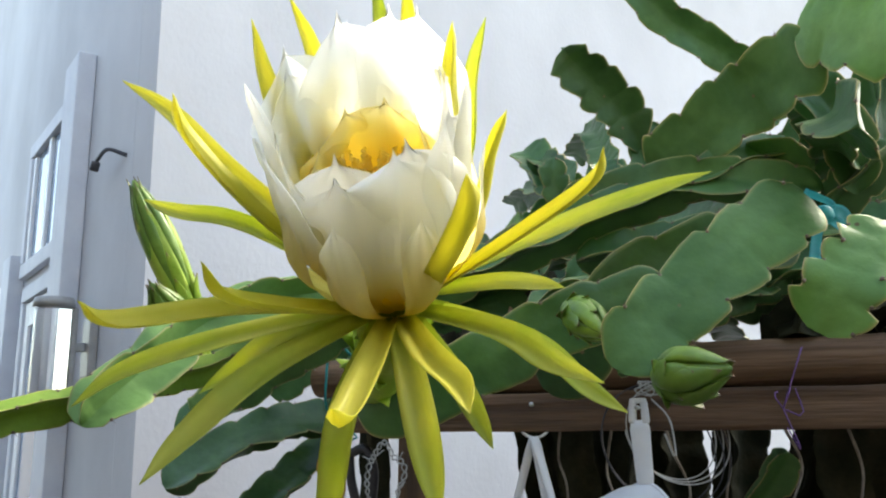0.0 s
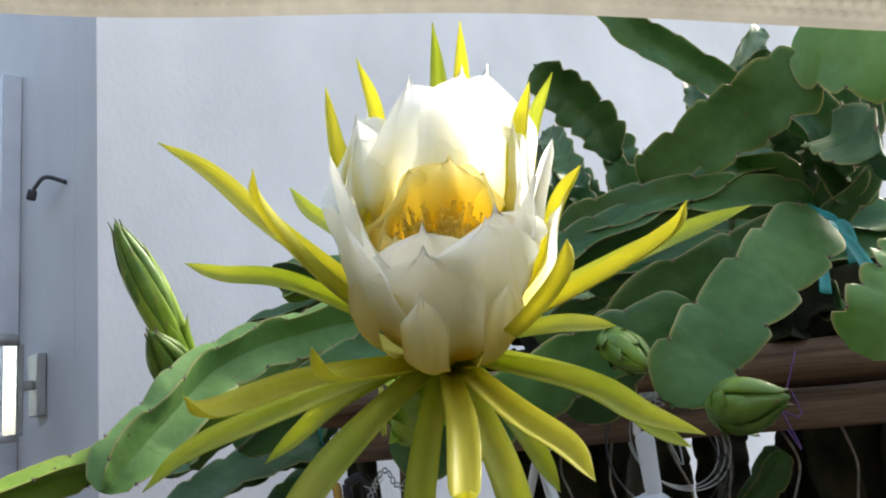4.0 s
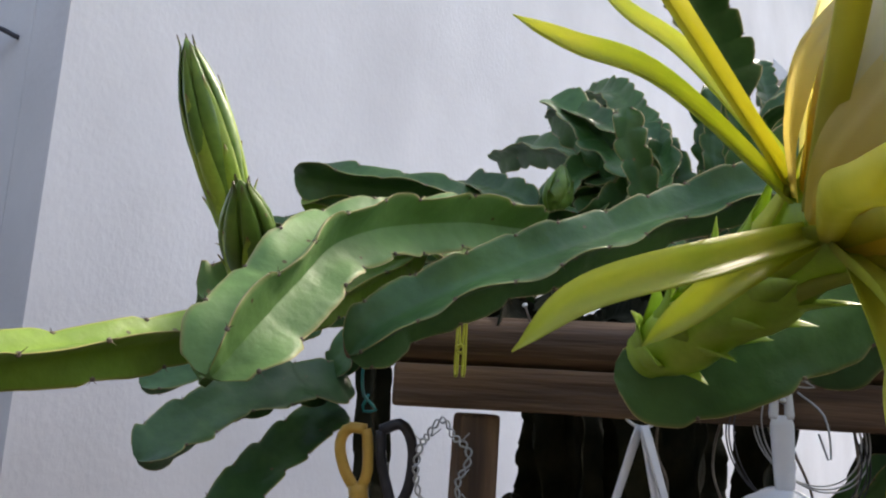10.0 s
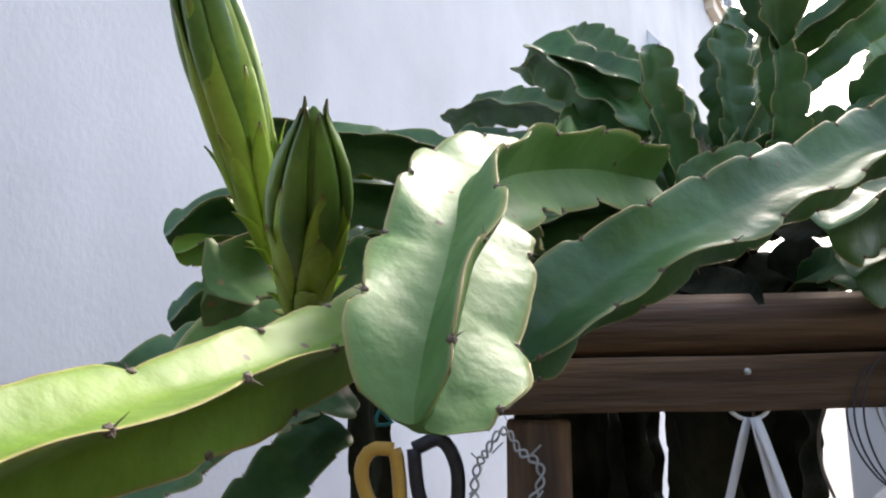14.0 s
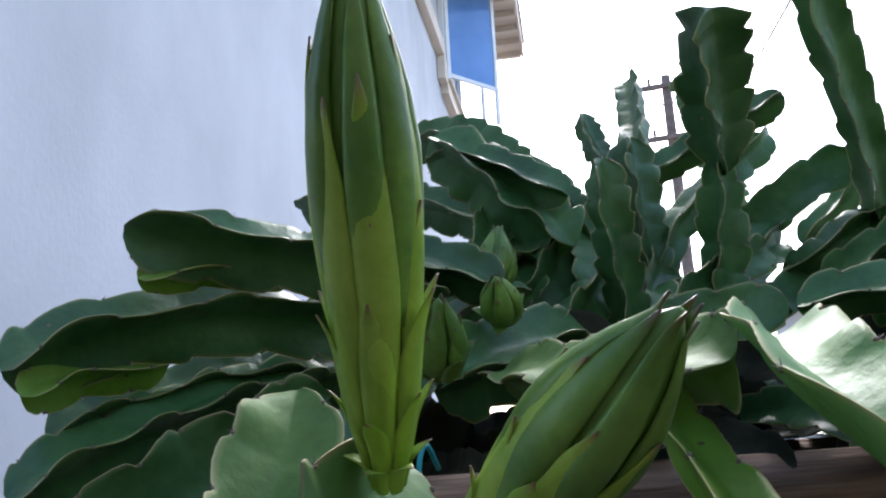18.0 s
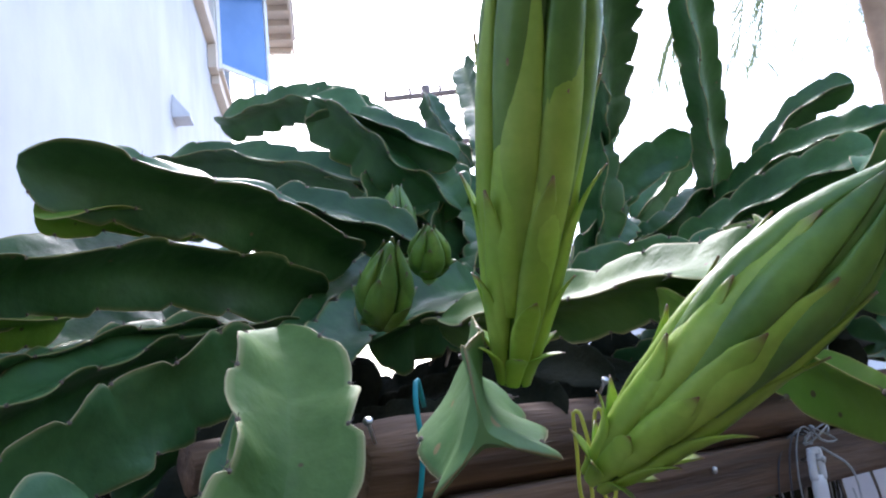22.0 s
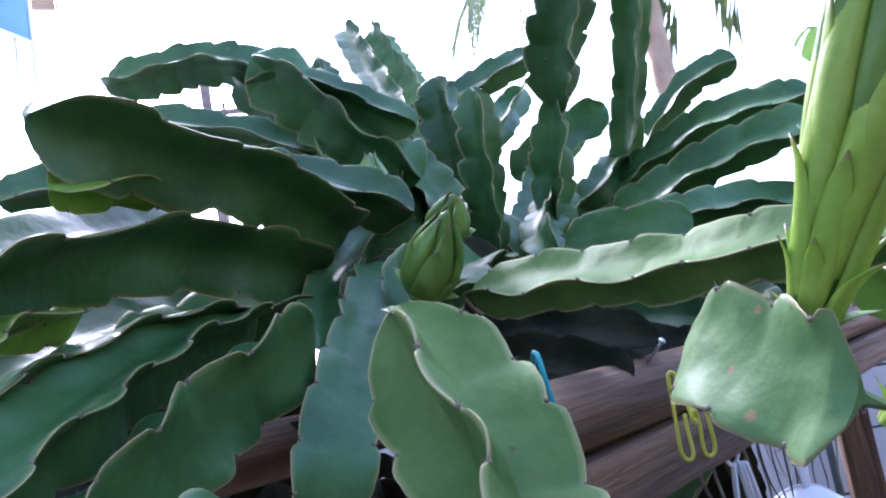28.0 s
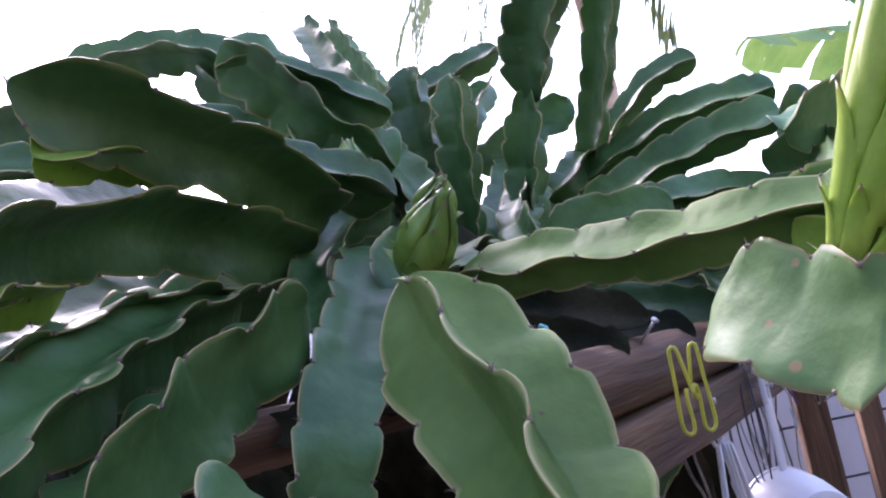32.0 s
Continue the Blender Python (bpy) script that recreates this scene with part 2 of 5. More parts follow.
def curve_points(pts, steps):
    """Catmull-Rom through the points."""
    p = [Vector(q) for q in pts]
    p = [p[0] * 2 - p[1], *p, p[-1] * 2 - p[-2]]
    out = []
    for i in range(1, len(p) - 2):
        a, b, c, d = p[i - 1], p[i], p[i + 1], p[i + 2]
        for s in range(steps):
            u = s / steps
            out.append(0.5 * (2 * b + (c - a) * u + (2 * a - 5 * b + 4 * c - d) * u * u + (3 * b - a - 3 * c + d) * u ** 3))
    out.append(p[-2])
    return out


def even(pts, gap):
    """Points at even gaps along a curve."""
    fine = curve_points(pts, 24)
    run = [0.0]
    for a, b in zip(fine, fine[1:]):
        run.append(run[-1] + (b - a).length)
    n = max(4, int(run[-1] / gap))
    out, j = [], 0
    for i in range(n + 1):
        want = run[-1] * i / n
        while j < len(run) - 2 and run[j + 1] < want:
            j += 1
        u = (want - run[j]) / max(1e-9, run[j + 1] - run[j])
        out.append(fine[j].lerp(fine[j + 1], min(1, u)))
    return out, run[-1]


def frames_along(pts, normal):
    """Tangent, normal and side at each point, carried along with no twist."""
    out, nrm = [], Vector(normal)
    for i in range(len(pts)):
        t = (pts[min(i + 1, len(pts) - 1)] - pts[max(i - 1, 0)]).normalized()
        nrm = (nrm - t * nrm.dot(t)).normalized()
        out.append((t, nrm.copy(), t.cross(nrm)))
    return out


def skin(bm, rings, closed=True, caps=True):
    """Faces over rings of verts."""
    vs = [[bm.verts.new(p) for p in ring] for ring in rings]
    n = len(vs[0])
    for a, b in zip(vs, vs[1:]):
        for i in range(n if closed else n - 1):
            bm.faces.new((a[i], a[(i + 1) % n], b[(i + 1) % n], b[i]))
    if caps and closed:
        bm.faces.new(vs[0][::-1]), bm.faces.new(vs[-1])
    return vs


def tube(bm, pts, radius, sides=8, gap=0.01, ends=(1, 1)):
    """A round rod along a curve; radius may be a function of 0..1."""
    line, _ = even(pts, gap) if len(pts) > 2 else ([Vector(p) for p in pts], 0)
    if len(pts) == 2:
        line = [line[0].lerp(line[1], i / 3) for i in range(4)]
    axis = (line[-1] - line[0]).normalized() if (line[-1] - line[0]).length > 1e-6 else Vector((0, 0, 1))
    up = Vector((0, 0, 1)) if abs(axis.z) < 0.9 else Vector((1, 0, 0))
    rings = []
    for i, (p, (t, a, b)) in enumerate(zip(line, frames_along(line, up))):
        u = i / (len(line) - 1)
        r = radius(u) if callable(radius) else radius
        r *= ends[0] if i == 0 else ends[1] if i == len(line) - 1 else 1
        rings.append([p + (a * math.cos(2 * math.pi * s / sides) + b * math.sin(2 * math.pi * s / sides)) * r for s in range(sides)])
    skin(bm, rings)


def box(bm, size, m=Matrix(), bevel=0.0):
    made = bmesh.ops.create_cube(bm, size=1, matrix=m @ Matrix.Diagonal((*size, 1)))
    if bevel:
        edges = {e for v in made["verts"] for e in v.link_edges}
        bmesh.ops.bevel(bm, geom=list(edges), offset=bevel, segments=2, affect="EDGES", profile=0.5)


# ---------------------------------------------------------------- cactus stems
rng = random.Random(4)
PLANT = []


def plant(place, label):
    """Start another cactus plant: the stems that follow belong to it."""
    PLANT.append(base("dragon_fruit_cactus", place, label, "cactus", "dragon fruit cacti on the trellis"))


def stem(pts, normal, width, spread=110, mat=None, label="", scallop=0.052, ends=(0.5, 0.5), depth=0.20, taper=0.026, twist=None):
    """A three-winged climbing cactus stem along a curve: fleshy wings with scalloped, wavy edges that swell between the
    notches, a corky margin on each and a tuft of spines in each notch. The first wing points along normal, the others
    spread degrees to its sides."""
    mat = mat or GREEN
    line, length = even(pts, 0.0036)
    frames = frames_along(line, normal)
    phase, turn = rng.random(), rng.uniform(-14, 14)
    turn = turn if twist is None else twist
    scallop *= rng.uniform(0.85, 1.15)
    angles = [0, radians(spread), -radians(spread)]
    shift = [rng.random() * 0.5 for _ in range(3)]
    bm, tips, notches = bmesh.new(), [[], [], []], []
    rings, last_cell = [], [None, None, None]
    side_profile = ((0.15, 1.0, 0.0), (0.32, 0.62, 0.3), (0.52, 0.44, 0.9), (0.72, 0.33, 1.0), (0.90, 0.24, 0.5), (0.982, 0.13, 0.0))
    for i, (p, (t, a, b)) in enumerate(zip(line, frames)):
        s = i / (len(line) - 1)
        run = s * length
        grow = 1 - (1 - ends[0]) * max(0, 1 - run / taper) ** 1.7 - (1 - ends[1]) * max(0, 1 - (length - run) / taper) ** 1.7
        ring, turned = [], radians(turn * (s - 0.5))
        for w in range(3):
            cell = run / scallop + phase + shift[w] + 0.30 * noise.noise((run * 11, w * 2.3, phase * 20))
            f = cell % 1
            k = math.floor(cell)
            deep = depth * (1 + 0.55 * noise.noise((k * 3.7, w * 5.1, phase * 40)))
            lobe = (1 - (1 - f) ** 2.3 * 0.85) * (1 - 0.85 * max(0, (f - 0.84) / 0.16) ** 1.5) + 0.09 * noise.noise((run * 120, w * 4.7, phase * 30))
            jitter = noise.noise((cell * 0.7, w * 3.1 + phase * 9, 0)) * 0.09
            reach = width * grow * (1 - deep + deep * lobe + jitter)
            wave = width * 0.10 * math.sin(math.pi * cell + w) + width * 0.17 * noise.noise((run * 13, w * 5 + phase * 7, 2))
            swell = width * 0.035 * (math.sin(math.pi * f) - 0.5) + width * 0.02 * noise.noise((run * 40, w * 8.1, phase * 11))
            ang = angles[w] + turned
            out = a * math.cos(ang) + b * math.sin(ang)
            side = t.cross(out)
            core = width * 0.15 * grow
            if last_cell[w] is not None and k != last_cell[w]:
                notches.append((p + out * reach + side * wave, out.copy(), t.copy()))
            last_cell[w] = k
            for fr, th, sw in side_profile:
                ring.append(p + out * reach * fr - side * (core * th + swell * sw * grow - wave * fr * fr))
            tip = p + out * reach + side * wave
            ring.append(tip)
            tips[w].append(tip)
            for fr, th, sw in side_profile[::-1]:
                ring.append(p + out * reach * fr + side * (core * th + swell * sw * grow + wave * fr * fr))
        rings.append(ring)
    t0, t1 = frames[0][0], frames[-1][0]
    first = [line[0] + (v - line[0]) * 0.4 - t0 * width * 0.25 * ends[0] for v in rings[0]]
    last = [line[-1] + (v - line[-1]) * 0.4 + t1 * width * 0.25 * ends[1] for v in rings[-1]]
    skin(bm, [first, *rings, last])
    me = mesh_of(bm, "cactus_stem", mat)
    me.set_sharp_from_angle(angle=radians(42))
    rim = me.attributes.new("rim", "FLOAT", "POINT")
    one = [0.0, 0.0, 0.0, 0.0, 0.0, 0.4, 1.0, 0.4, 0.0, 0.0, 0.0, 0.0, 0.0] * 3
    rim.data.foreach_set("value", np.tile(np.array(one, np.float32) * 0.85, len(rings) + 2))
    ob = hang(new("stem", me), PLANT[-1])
    tagged(ob, label)
    for w in range(3 if mat is not OLD_SHADED else 0):
        bm = bmesh.new()
        skin(bm, [[q + (Vector((0.0008, 0, 0)) if k == 0 else Vector((-0.0004, 0.0007, 0.0002)) if k == 1 else Vector((-0.0004, -0.0005, -0.0006))) * 0.9 for k in range(3)] for q in tips[w]])
        part("margin", bm, MARGIN, ob, "thin tan corky margin")
    for q, out, t in notches if mat is not OLD_SHADED else ():
        tuft(ob, q, out, t)
    return ob


TUFTS = []


def tuft_mesh():
    """A little felt pad and four short spines, out along z."""
    bm = bmesh.new()
    bmesh.ops.create_icosphere(bm, subdivisions=1, radius=0.0025, matrix=Matrix.Diagonal((1, 1, 0.8, 1)))
    for _ in range(4):
        way = Vector((rng.uniform(-1, 1), rng.uniform(-1, 1), 1)).normalized() * rng.uniform(0.004, 0.0085)
        u = way.orthogonal().normalized() * 0.0005
        v = way.cross(u).normalized() * 0.0005
        a, b, c, d = (bm.verts.new(x) for x in (u, -u * 0.5 + v, -u * 0.5 - v, way))
        bm.faces.new((a, b, d)), bm.faces.new((b, c, d)), bm.faces.new((c, a, d))
    return mesh_of(bm, "spine_tuft", SPINE, smooth=False)


def tuft(stem_ob, q, out, t):
    """A tuft of spines in a notch; the tufts share four meshes."""
    if not TUFTS:
        TUFTS.extend(tuft_mesh() for _ in range(4))
    ob = new("spine_tuft", rng.choice(TUFTS))
    ob.parent = stem_ob
    x = t - out * t.dot(out)
    x.normalize()
    y = out.cross(x)
    ob.matrix_local = Matrix.Translation(q - out * 0.0008) @ Matrix((x, y, out)).transposed().to_4x4()
    return ob


plant((0.75, 1.2, 1.7), "dark green cactus sprawling over the end of the trellis")
stem([(0.535, 1.12, 1.993), (0.602, 1.022, 2.035), (0.648, 0.92, 2.051), (0.666, 0.864, 2.053)], (0.786, 0.375, 0.491), 0.049, 105, FRESH, "mid green cactus stem with wavy edges", scallop=0.055, depth=0.2)
stem([(0.652, 0.867, 2.086), (0.675, 0.812, 2.054), (0.705, 0.726, 1.994)], (0.939, 0.342, 0.024), 0.05, 100, PALE, "pale green young cactus stem with wavy edges")
stem([(0.4, 0.723, 1.69), (0.454, 0.745, 1.743), (0.519, 0.765, 1.798), (0.605, 0.802, 1.861)], (-0.02, 0.911, -0.413), 0.041, 100, FRESH, "broad green cactus stem tied with a ribbon", scallop=0.05, depth=0.26)
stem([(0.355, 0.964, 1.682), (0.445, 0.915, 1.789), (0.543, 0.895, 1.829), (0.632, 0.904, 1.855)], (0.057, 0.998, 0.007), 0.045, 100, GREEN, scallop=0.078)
stem([(0.391, 1.086, 1.928), (0.537, 1.038, 1.949), (0.714, 1.018, 1.928)], (-0.174, -0.824, -0.539), 0.035, 110)
stem([(0.407, 1.044, 1.849), (0.505, 1.013, 1.86), (0.596, 0.975, 1.869)], (-0.325, -0.934, -0.146), 0.033, 110)
stem([(0.693, 0.988, 2.069), (0.732, 0.988, 2.005), (0.75, 0.998, 1.922)], (-0.821, -0.45, -0.351), 0.04, 110)
stem([(0.807, 1.025, 2.114), (0.818, 1.048, 2.031), (0.781, 1.039, 1.923)], (-0.499, -0.867, 0.007), 0.036, 110)
stem([(0.557, 0.672, 1.72), (0.574, 0.659, 1.752), (0.626, 0.68, 1.799)], (0.259, 0.91, -0.324), 0.036, 100, PALE, "pale torn cactus stem end with ragged edges", scallop=0.022, depth=0.4, ends=(0.9, 0.6), taper=0.012)
stem([(0.783, 0.967, 1.967), (0.75, 0.995, 1.937), (0.714, 1.024, 1.898)], (-0.502, -0.842, -0.196), 0.036, 110)
plant((0.0, 1.3, 1.7), "pale and dark cactus stems reaching over the front rail")
stem([(-0.3, 1.497, 1.535), (-0.21, 1.545, 1.6), (-0.11, 1.6, 1.64), (-0.01, 1.655, 1.65)], (0.3, 0.85, -0.4), 0.05, 108, scallop=0.065)
stem([(-0.192, 1.561, 1.442), (-0.124, 1.627, 1.522), (-0.02, 1.694, 1.61)], (0.3, 0.85, -0.35), 0.046, 110, scallop=0.06)
stem([(-0.322, 1.593, 1.634), (-0.263, 1.615, 1.67), (-0.174, 1.641, 1.715)], (0.3, 0.85, -0.35), 0.044, 110, scallop=0.06)
stem([(-0.158, 1.6, 1.337), (-0.089, 1.638, 1.396), (-0.002, 1.675, 1.436)], (0.3, 0.85, -0.35), 0.046, 110, scallop=0.06)
stem([(0.141, 0.895, 1.668), (0.196, 0.879, 1.665), (0.277, 0.863, 1.703), (0.379, 0.856, 1.750), (0.477, 0.857, 1.778)], (0.122, 0.985, 0.12), 0.037, 100, GREEN, scallop=0.07)
stem([(-0.355, 0.78, 1.625), (-0.3, 0.845, 1.647), (-0.212, 0.945, 1.672), (-0.15, 1.02, 1.7), (-0.098, 1.085, 1.718), (-0.031, 1.163, 1.763), (0.038, 1.252, 1.821)], (0.677, -0.672, 0.3), 0.024, 112, LIME, "yellow-green sun-bleached cactus stem with brown spots", scallop=0.065, ends=(0.35, 0.5))
stem([(-0.170, 0.902, 1.650), (-0.150, 0.932, 1.684), (-0.120, 0.982, 1.730), (-0.085, 1.045, 1.778), (-0.02, 1.11, 1.813), (0.07, 1.165, 1.836), (0.165, 1.212, 1.845)], (0.05, -0.97, 0.2), 0.045, 88, PALE, "pale green young cactus stem with wavy edges", scallop=0.056, ends=(0.62, 0.75), taper=0.035, depth=0.15, twist=20)
stem([(0.0, 1.16, 1.828), (0.055, 1.27, 1.838), (0.1, 1.345, 1.838), (0.15, 1.44, 1.848), (0.205, 1.55, 1.856)], (0.499, -0.188, -0.846), 0.038, 116, YOUNG, "young green cactus stem with two pale edges", scallop=0.05, ends=(0.5, 0.4), depth=0.17, twist=0)
stem([(-0.058, 1.044, 1.677), (0.005, 1.045, 1.723), (0.102, 1.041, 1.769), (0.274, 1.06, 1.841), (0.478, 1.044, 1.923), (0.699, 1.059, 2.001)], (0.1, -0.97, -0.2), 0.037, 112, GREEN, "long green cactus stem lying over the front rail", scallop=0.056, depth=0.16, twist=0)
stem([(-0.216, 1.277, 1.743), (-0.199, 1.288, 1.748), (-0.16, 1.312, 1.761), (-0.118, 1.338, 1.778)], (0.59, -0.677, -0.44), 0.042, 108, SCARRED, "pale torn cactus stub with brown corky edges", ends=(1.0, 0.5), taper=0.015, scallop=0.042, depth=0.2)
stem([(0.036, 1.726, 1.705), (0.046, 1.73, 1.511), (0.035, 1.686, 1.305), (0.015, 1.639, 0.01)], (-0.062, -0.997, 0.04), 0.034, 110, OLD_SHADED, "old dark brown woody stem, blackened further for shade", depth=0.08)
plant((0.5, 1.5, 1.8), "tangled dark green dragon fruit cactus climbing above the trellis")
stem([(-0.033, 1.653, 1.667), (0.005, 1.642, 1.741), (0.093, 1.643, 1.816), (0.243, 1.652, 1.911)], (0.466, 0.56, -0.685), 0.038, 105)
stem([(0.389, 1.457, 1.909), (0.395, 1.386, 1.909), (0.395, 1.309, 1.907)], (0.997, 0.041, -0.064), 0.035, 105)
stem([(1, 1.41, 2), (0.9, 1.37, 2.13), (0.74, 1.33, 2.24), (0.6, 1.3, 2.33), (0.5, 1.27, 2.45)], (-0.96, -0.27, 0), 0.037, 115, GREEN, depth=0.16, scallop=0.055, twist=0)
stem([(0.6, 1.5, 1.93), (0.604, 1.49, 2.0), (0.6, 1.48, 2.06), (0.575, 1.458, 2.15)], (-0.8, -0.4, 0.1), 0.040, 112, GREEN, depth=0.3, scallop=0.04, ends=(0.4, 0.45), taper=0.05, twist=25)
stem([(0.578, 1.459, 2.135), (0.555, 1.442, 2.19), (0.50, 1.41, 2.25), (0.446, 1.377, 2.295)], (-0.8, -0.4, 0.1), 0.056, 112, GREEN, depth=0.26, scallop=0.045, ends=(0.3, 1.0), taper=0.07, twist=-30)
stem([(0.5, 1.58, 1.92), (0.46, 1.565, 2.02), (0.43, 1.553, 2.1), (0.427, 1.552, 2.15)], (-0.8, -0.4, 0.1), 0.036, 112, GREEN, depth=0.32, scallop=0.036)
stem([(1.16, 1.98, 2.63), (1.04, 1.90, 2.47), (0.90, 1.81, 2.31), (0.78, 1.74, 2.17)], (-0.6, -0.75, 0.2), 0.040, 112, GREEN, depth=0.12, scallop=0.055, twist=0)
stem([(1.437, 1.992, 2.73), (1.336, 1.899, 2.551), (1.191, 1.789, 2.338), (1.032, 1.709, 2.172)], (-0.9, -0.42, 0.1), 0.052, 112, FRESH, "mid green cactus stem with wavy edges", depth=0.26, scallop=0.05)
stem([(0.958, 1.984, 2.49), (0.949, 1.951, 2.408), (0.919, 1.872, 2.276)], (-0.9, -0.42, 0.1), 0.034, 112, GREEN, depth=0.3, scallop=0.04)
stem([(0.826, 1.771, 2.246), (0.888, 1.661, 2.304), (0.943, 1.52, 2.365)], (-0.851, -0.489, -0.192), 0.036, 110)
stem([(0.929, 1.423, 2.05), (0.814, 1.233, 2.11), (0.743, 1.078, 2.105)], (-0.862, 0.421, -0.282), 0.04, 110)
stem([(0.739, 1.414, 1.97), (0.68, 1.257, 2.019), (0.607, 1.112, 2.038)], (-0.87, 0.288, -0.399), 0.04, 110)
stem([(1.11, 1.327, 2.179), (1.085, 1.227, 2.265), (1.071, 1.133, 2.284)], (-0.965, 0.056, -0.257), 0.036, 110)
stem([(0.551, 2.226, 2.379), (0.574, 1.999, 2.365), (0.582, 1.84, 2.242), (0.569, 1.692, 2.086), (0.5, 1.635, 1.983)], (-0.985, 0.124, -0.121), 0.045, 110)
stem([(0.593, 1.995, 2.328), (0.576, 1.873, 2.22), (0.532, 1.791, 2.104)], (-0.976, 0.059, 0.211), 0.04, 110)
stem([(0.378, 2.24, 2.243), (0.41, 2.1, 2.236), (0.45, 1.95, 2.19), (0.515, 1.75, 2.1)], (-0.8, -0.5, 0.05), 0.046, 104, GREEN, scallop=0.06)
stem([(0.122, 2.077, 2.074), (0.182, 2.005, 2.08), (0.243, 1.929, 2.061)], (-0.757, -0.6, -0.261), 0.036, 110)
stem([(0.289, 1.907, 1.914), (0.321, 1.849, 1.918), (0.347, 1.796, 1.916)], (0.879, 0.462, 0.114), 0.036, 110)
stem([(0.758, 1.029, 1.975), (0.667, 0.848, 1.961), (0.611, 0.685, 1.895)], (-0.908, 0.41, -0.091), 0.04, 110)
stem([(-0.123, 1.803, 2.039), (-0.014, 1.754, 2.022), (0.117, 1.723, 2.007), (0.248, 1.701, 1.966)], (-0.35, -0.93, 0.12), 0.052, 112, GREEN, scallop=0.078)
stem([(-0.235, 1.824, 1.883), (-0.13, 1.811, 1.926), (0.047, 1.789, 1.95), (0.219, 1.735, 1.92)], (-0.30, -0.94, 0.16), 0.052, 112, GREEN, scallop=0.078)
stem([(-0.179, 1.849, 1.808), (-0.093, 1.845, 1.845), (0.041, 1.816, 1.874), (0.204, 1.756, 1.877)], (-0.285, -0.94, 0.18), 0.05, 112)
stem([(-0.227, 1.797, 1.755), (-0.137, 1.791, 1.798), (-0.008, 1.786, 1.843), (0.119, 1.767, 1.873)], (-0.2, -0.96, 0.2), 0.05, 112)
stem([(-0.184, 1.748, 1.717), (-0.1, 1.728, 1.765), (-0.024, 1.702, 1.807), (0.046, 1.673, 1.838)], (0.45, 0.8, 0.4), 0.05, 110)
stem([(-0.22, 1.437, 1.653), (-0.161, 1.464, 1.703), (-0.129, 1.483, 1.738), (-0.094, 1.516, 1.785), (-0.064, 1.545, 1.837)], (-0.777, -0.001, 0.63), 0.058, 100, YOUNG, "light green young cactus stem with a pale rib", ends=(0.8, 0.15), taper=0.06, scallop=0.052, depth=0.15, twist=0)
stem([(0.194, 1.784, 2.045), (0.24, 1.71, 2.02), (0.29, 1.63, 1.98)], (-0.885, -0.426, -0.1), 0.04, 110)
stem([(0.40, 1.876, 2.238), (0.425, 1.8, 2.225), (0.45, 1.73, 2.185), (0.477, 1.66, 2.138)], (-0.85, -0.45, 0.05), 0.038, 108, GREEN, scallop=0.05)
stem([(0.535, 1.525, 1.877), (0.57, 1.568, 1.958), (0.607, 1.616, 1.99)], (-0.893, 0.222, 0.392), 0.036, 110)
stem([(0.873, 1.59, 2.114), (0.894, 1.496, 2.169), (0.911, 1.401, 2.21)], (0.962, 0.248, 0.109), 0.042, 110)
stem([(1.07, 1.573, 2.116), (1.118, 1.52, 2.185), (1.158, 1.446, 2.279)], (-0.881, -0.46, 0.115), 0.036, 110)
stem([(0.649, 1.631, 2.035), (0.738, 1.615, 2.139), (0.925, 1.548, 2.294)], (-0.602, -0.677, 0.423), 0.036, 110)
stem([(0.439, 1.483, 1.888), (0.529, 1.508, 1.958), (0.722, 1.484, 2.043)], (-0.446, -0.361, 0.819), 0.036, 110)
stem([(0.827, 1.505, 2.011), (0.827, 1.435, 2.048), (0.92, 1.389, 2.108)], (-0.834, -0.525, 0.168), 0.036, 110)
stem([(0.585, 1.553, 1.909), (0.688, 1.524, 1.978), (0.877, 1.532, 2.08)], (0.434, 0.598, -0.674), 0.03, 110)
stem([(0.321, 1.71, 1.965), (0.392, 1.758, 2.055), (0.501, 1.826, 2.162)], (-0.726, -0.036, 0.687), 0.04, 110)
stem([(0.875, 0.88, 2.031), (0.831, 0.734, 2.037), (0.776, 0.584, 1.986)], (-0.93, 0.335, -0.151), 0.036, 110)
stem([(0.718, 1.116, 1.97), (0.66, 1.064, 1.985), (0.706, 1.012, 1.962)], (0.982, -0.128, 0.141), 0.036, 105)
stem([(0.095, 1.686, 1.825), (0.195, 1.711, 1.89), (0.31, 1.697, 1.961), (0.381, 1.661, 1.979)], (-0.351, -0.909, 0.225), 0.03, 110)
stem([(0.521, 1.849, 2.18), (0.468, 1.786, 2.078), (0.42, 1.698, 1.974)], (-0.869, -0.084, 0.487), 0.042, 110)
stem([(0.345, 1.646, 1.876), (0.406, 1.618, 1.928), (0.5, 1.626, 2.005)], (-0.534, -0.649, 0.542), 0.04, 110)
stem([(0.475, 1.589, 1.878), (0.567, 1.606, 1.965), (0.697, 1.644, 2.067)], (-0.577, -0.289, 0.764), 0.036, 110)
stem([(0.584, 1.569, 1.907), (0.733, 1.557, 2.003), (0.875, 1.531, 2.117)], (-0.397, -0.826, 0.4), 0.034, 110)
stem([(0.654, 1.498, 1.913), (0.803, 1.477, 1.992), (1.002, 1.431, 2.08)], (0.408, 0.719, -0.563), 0.034, 110)
stem([(0.488, 1.909, 2.171), (0.494, 1.822, 2.125), (0.459, 1.706, 2.043)], (-0.991, 0.072, 0.111), 0.045, 110)
stem([(0.521, 1.348, 1.924), (0.576, 1.238, 1.937), (0.62, 1.08, 1.905)], (-0.932, -0.335, -0.14), 0.036, 110)
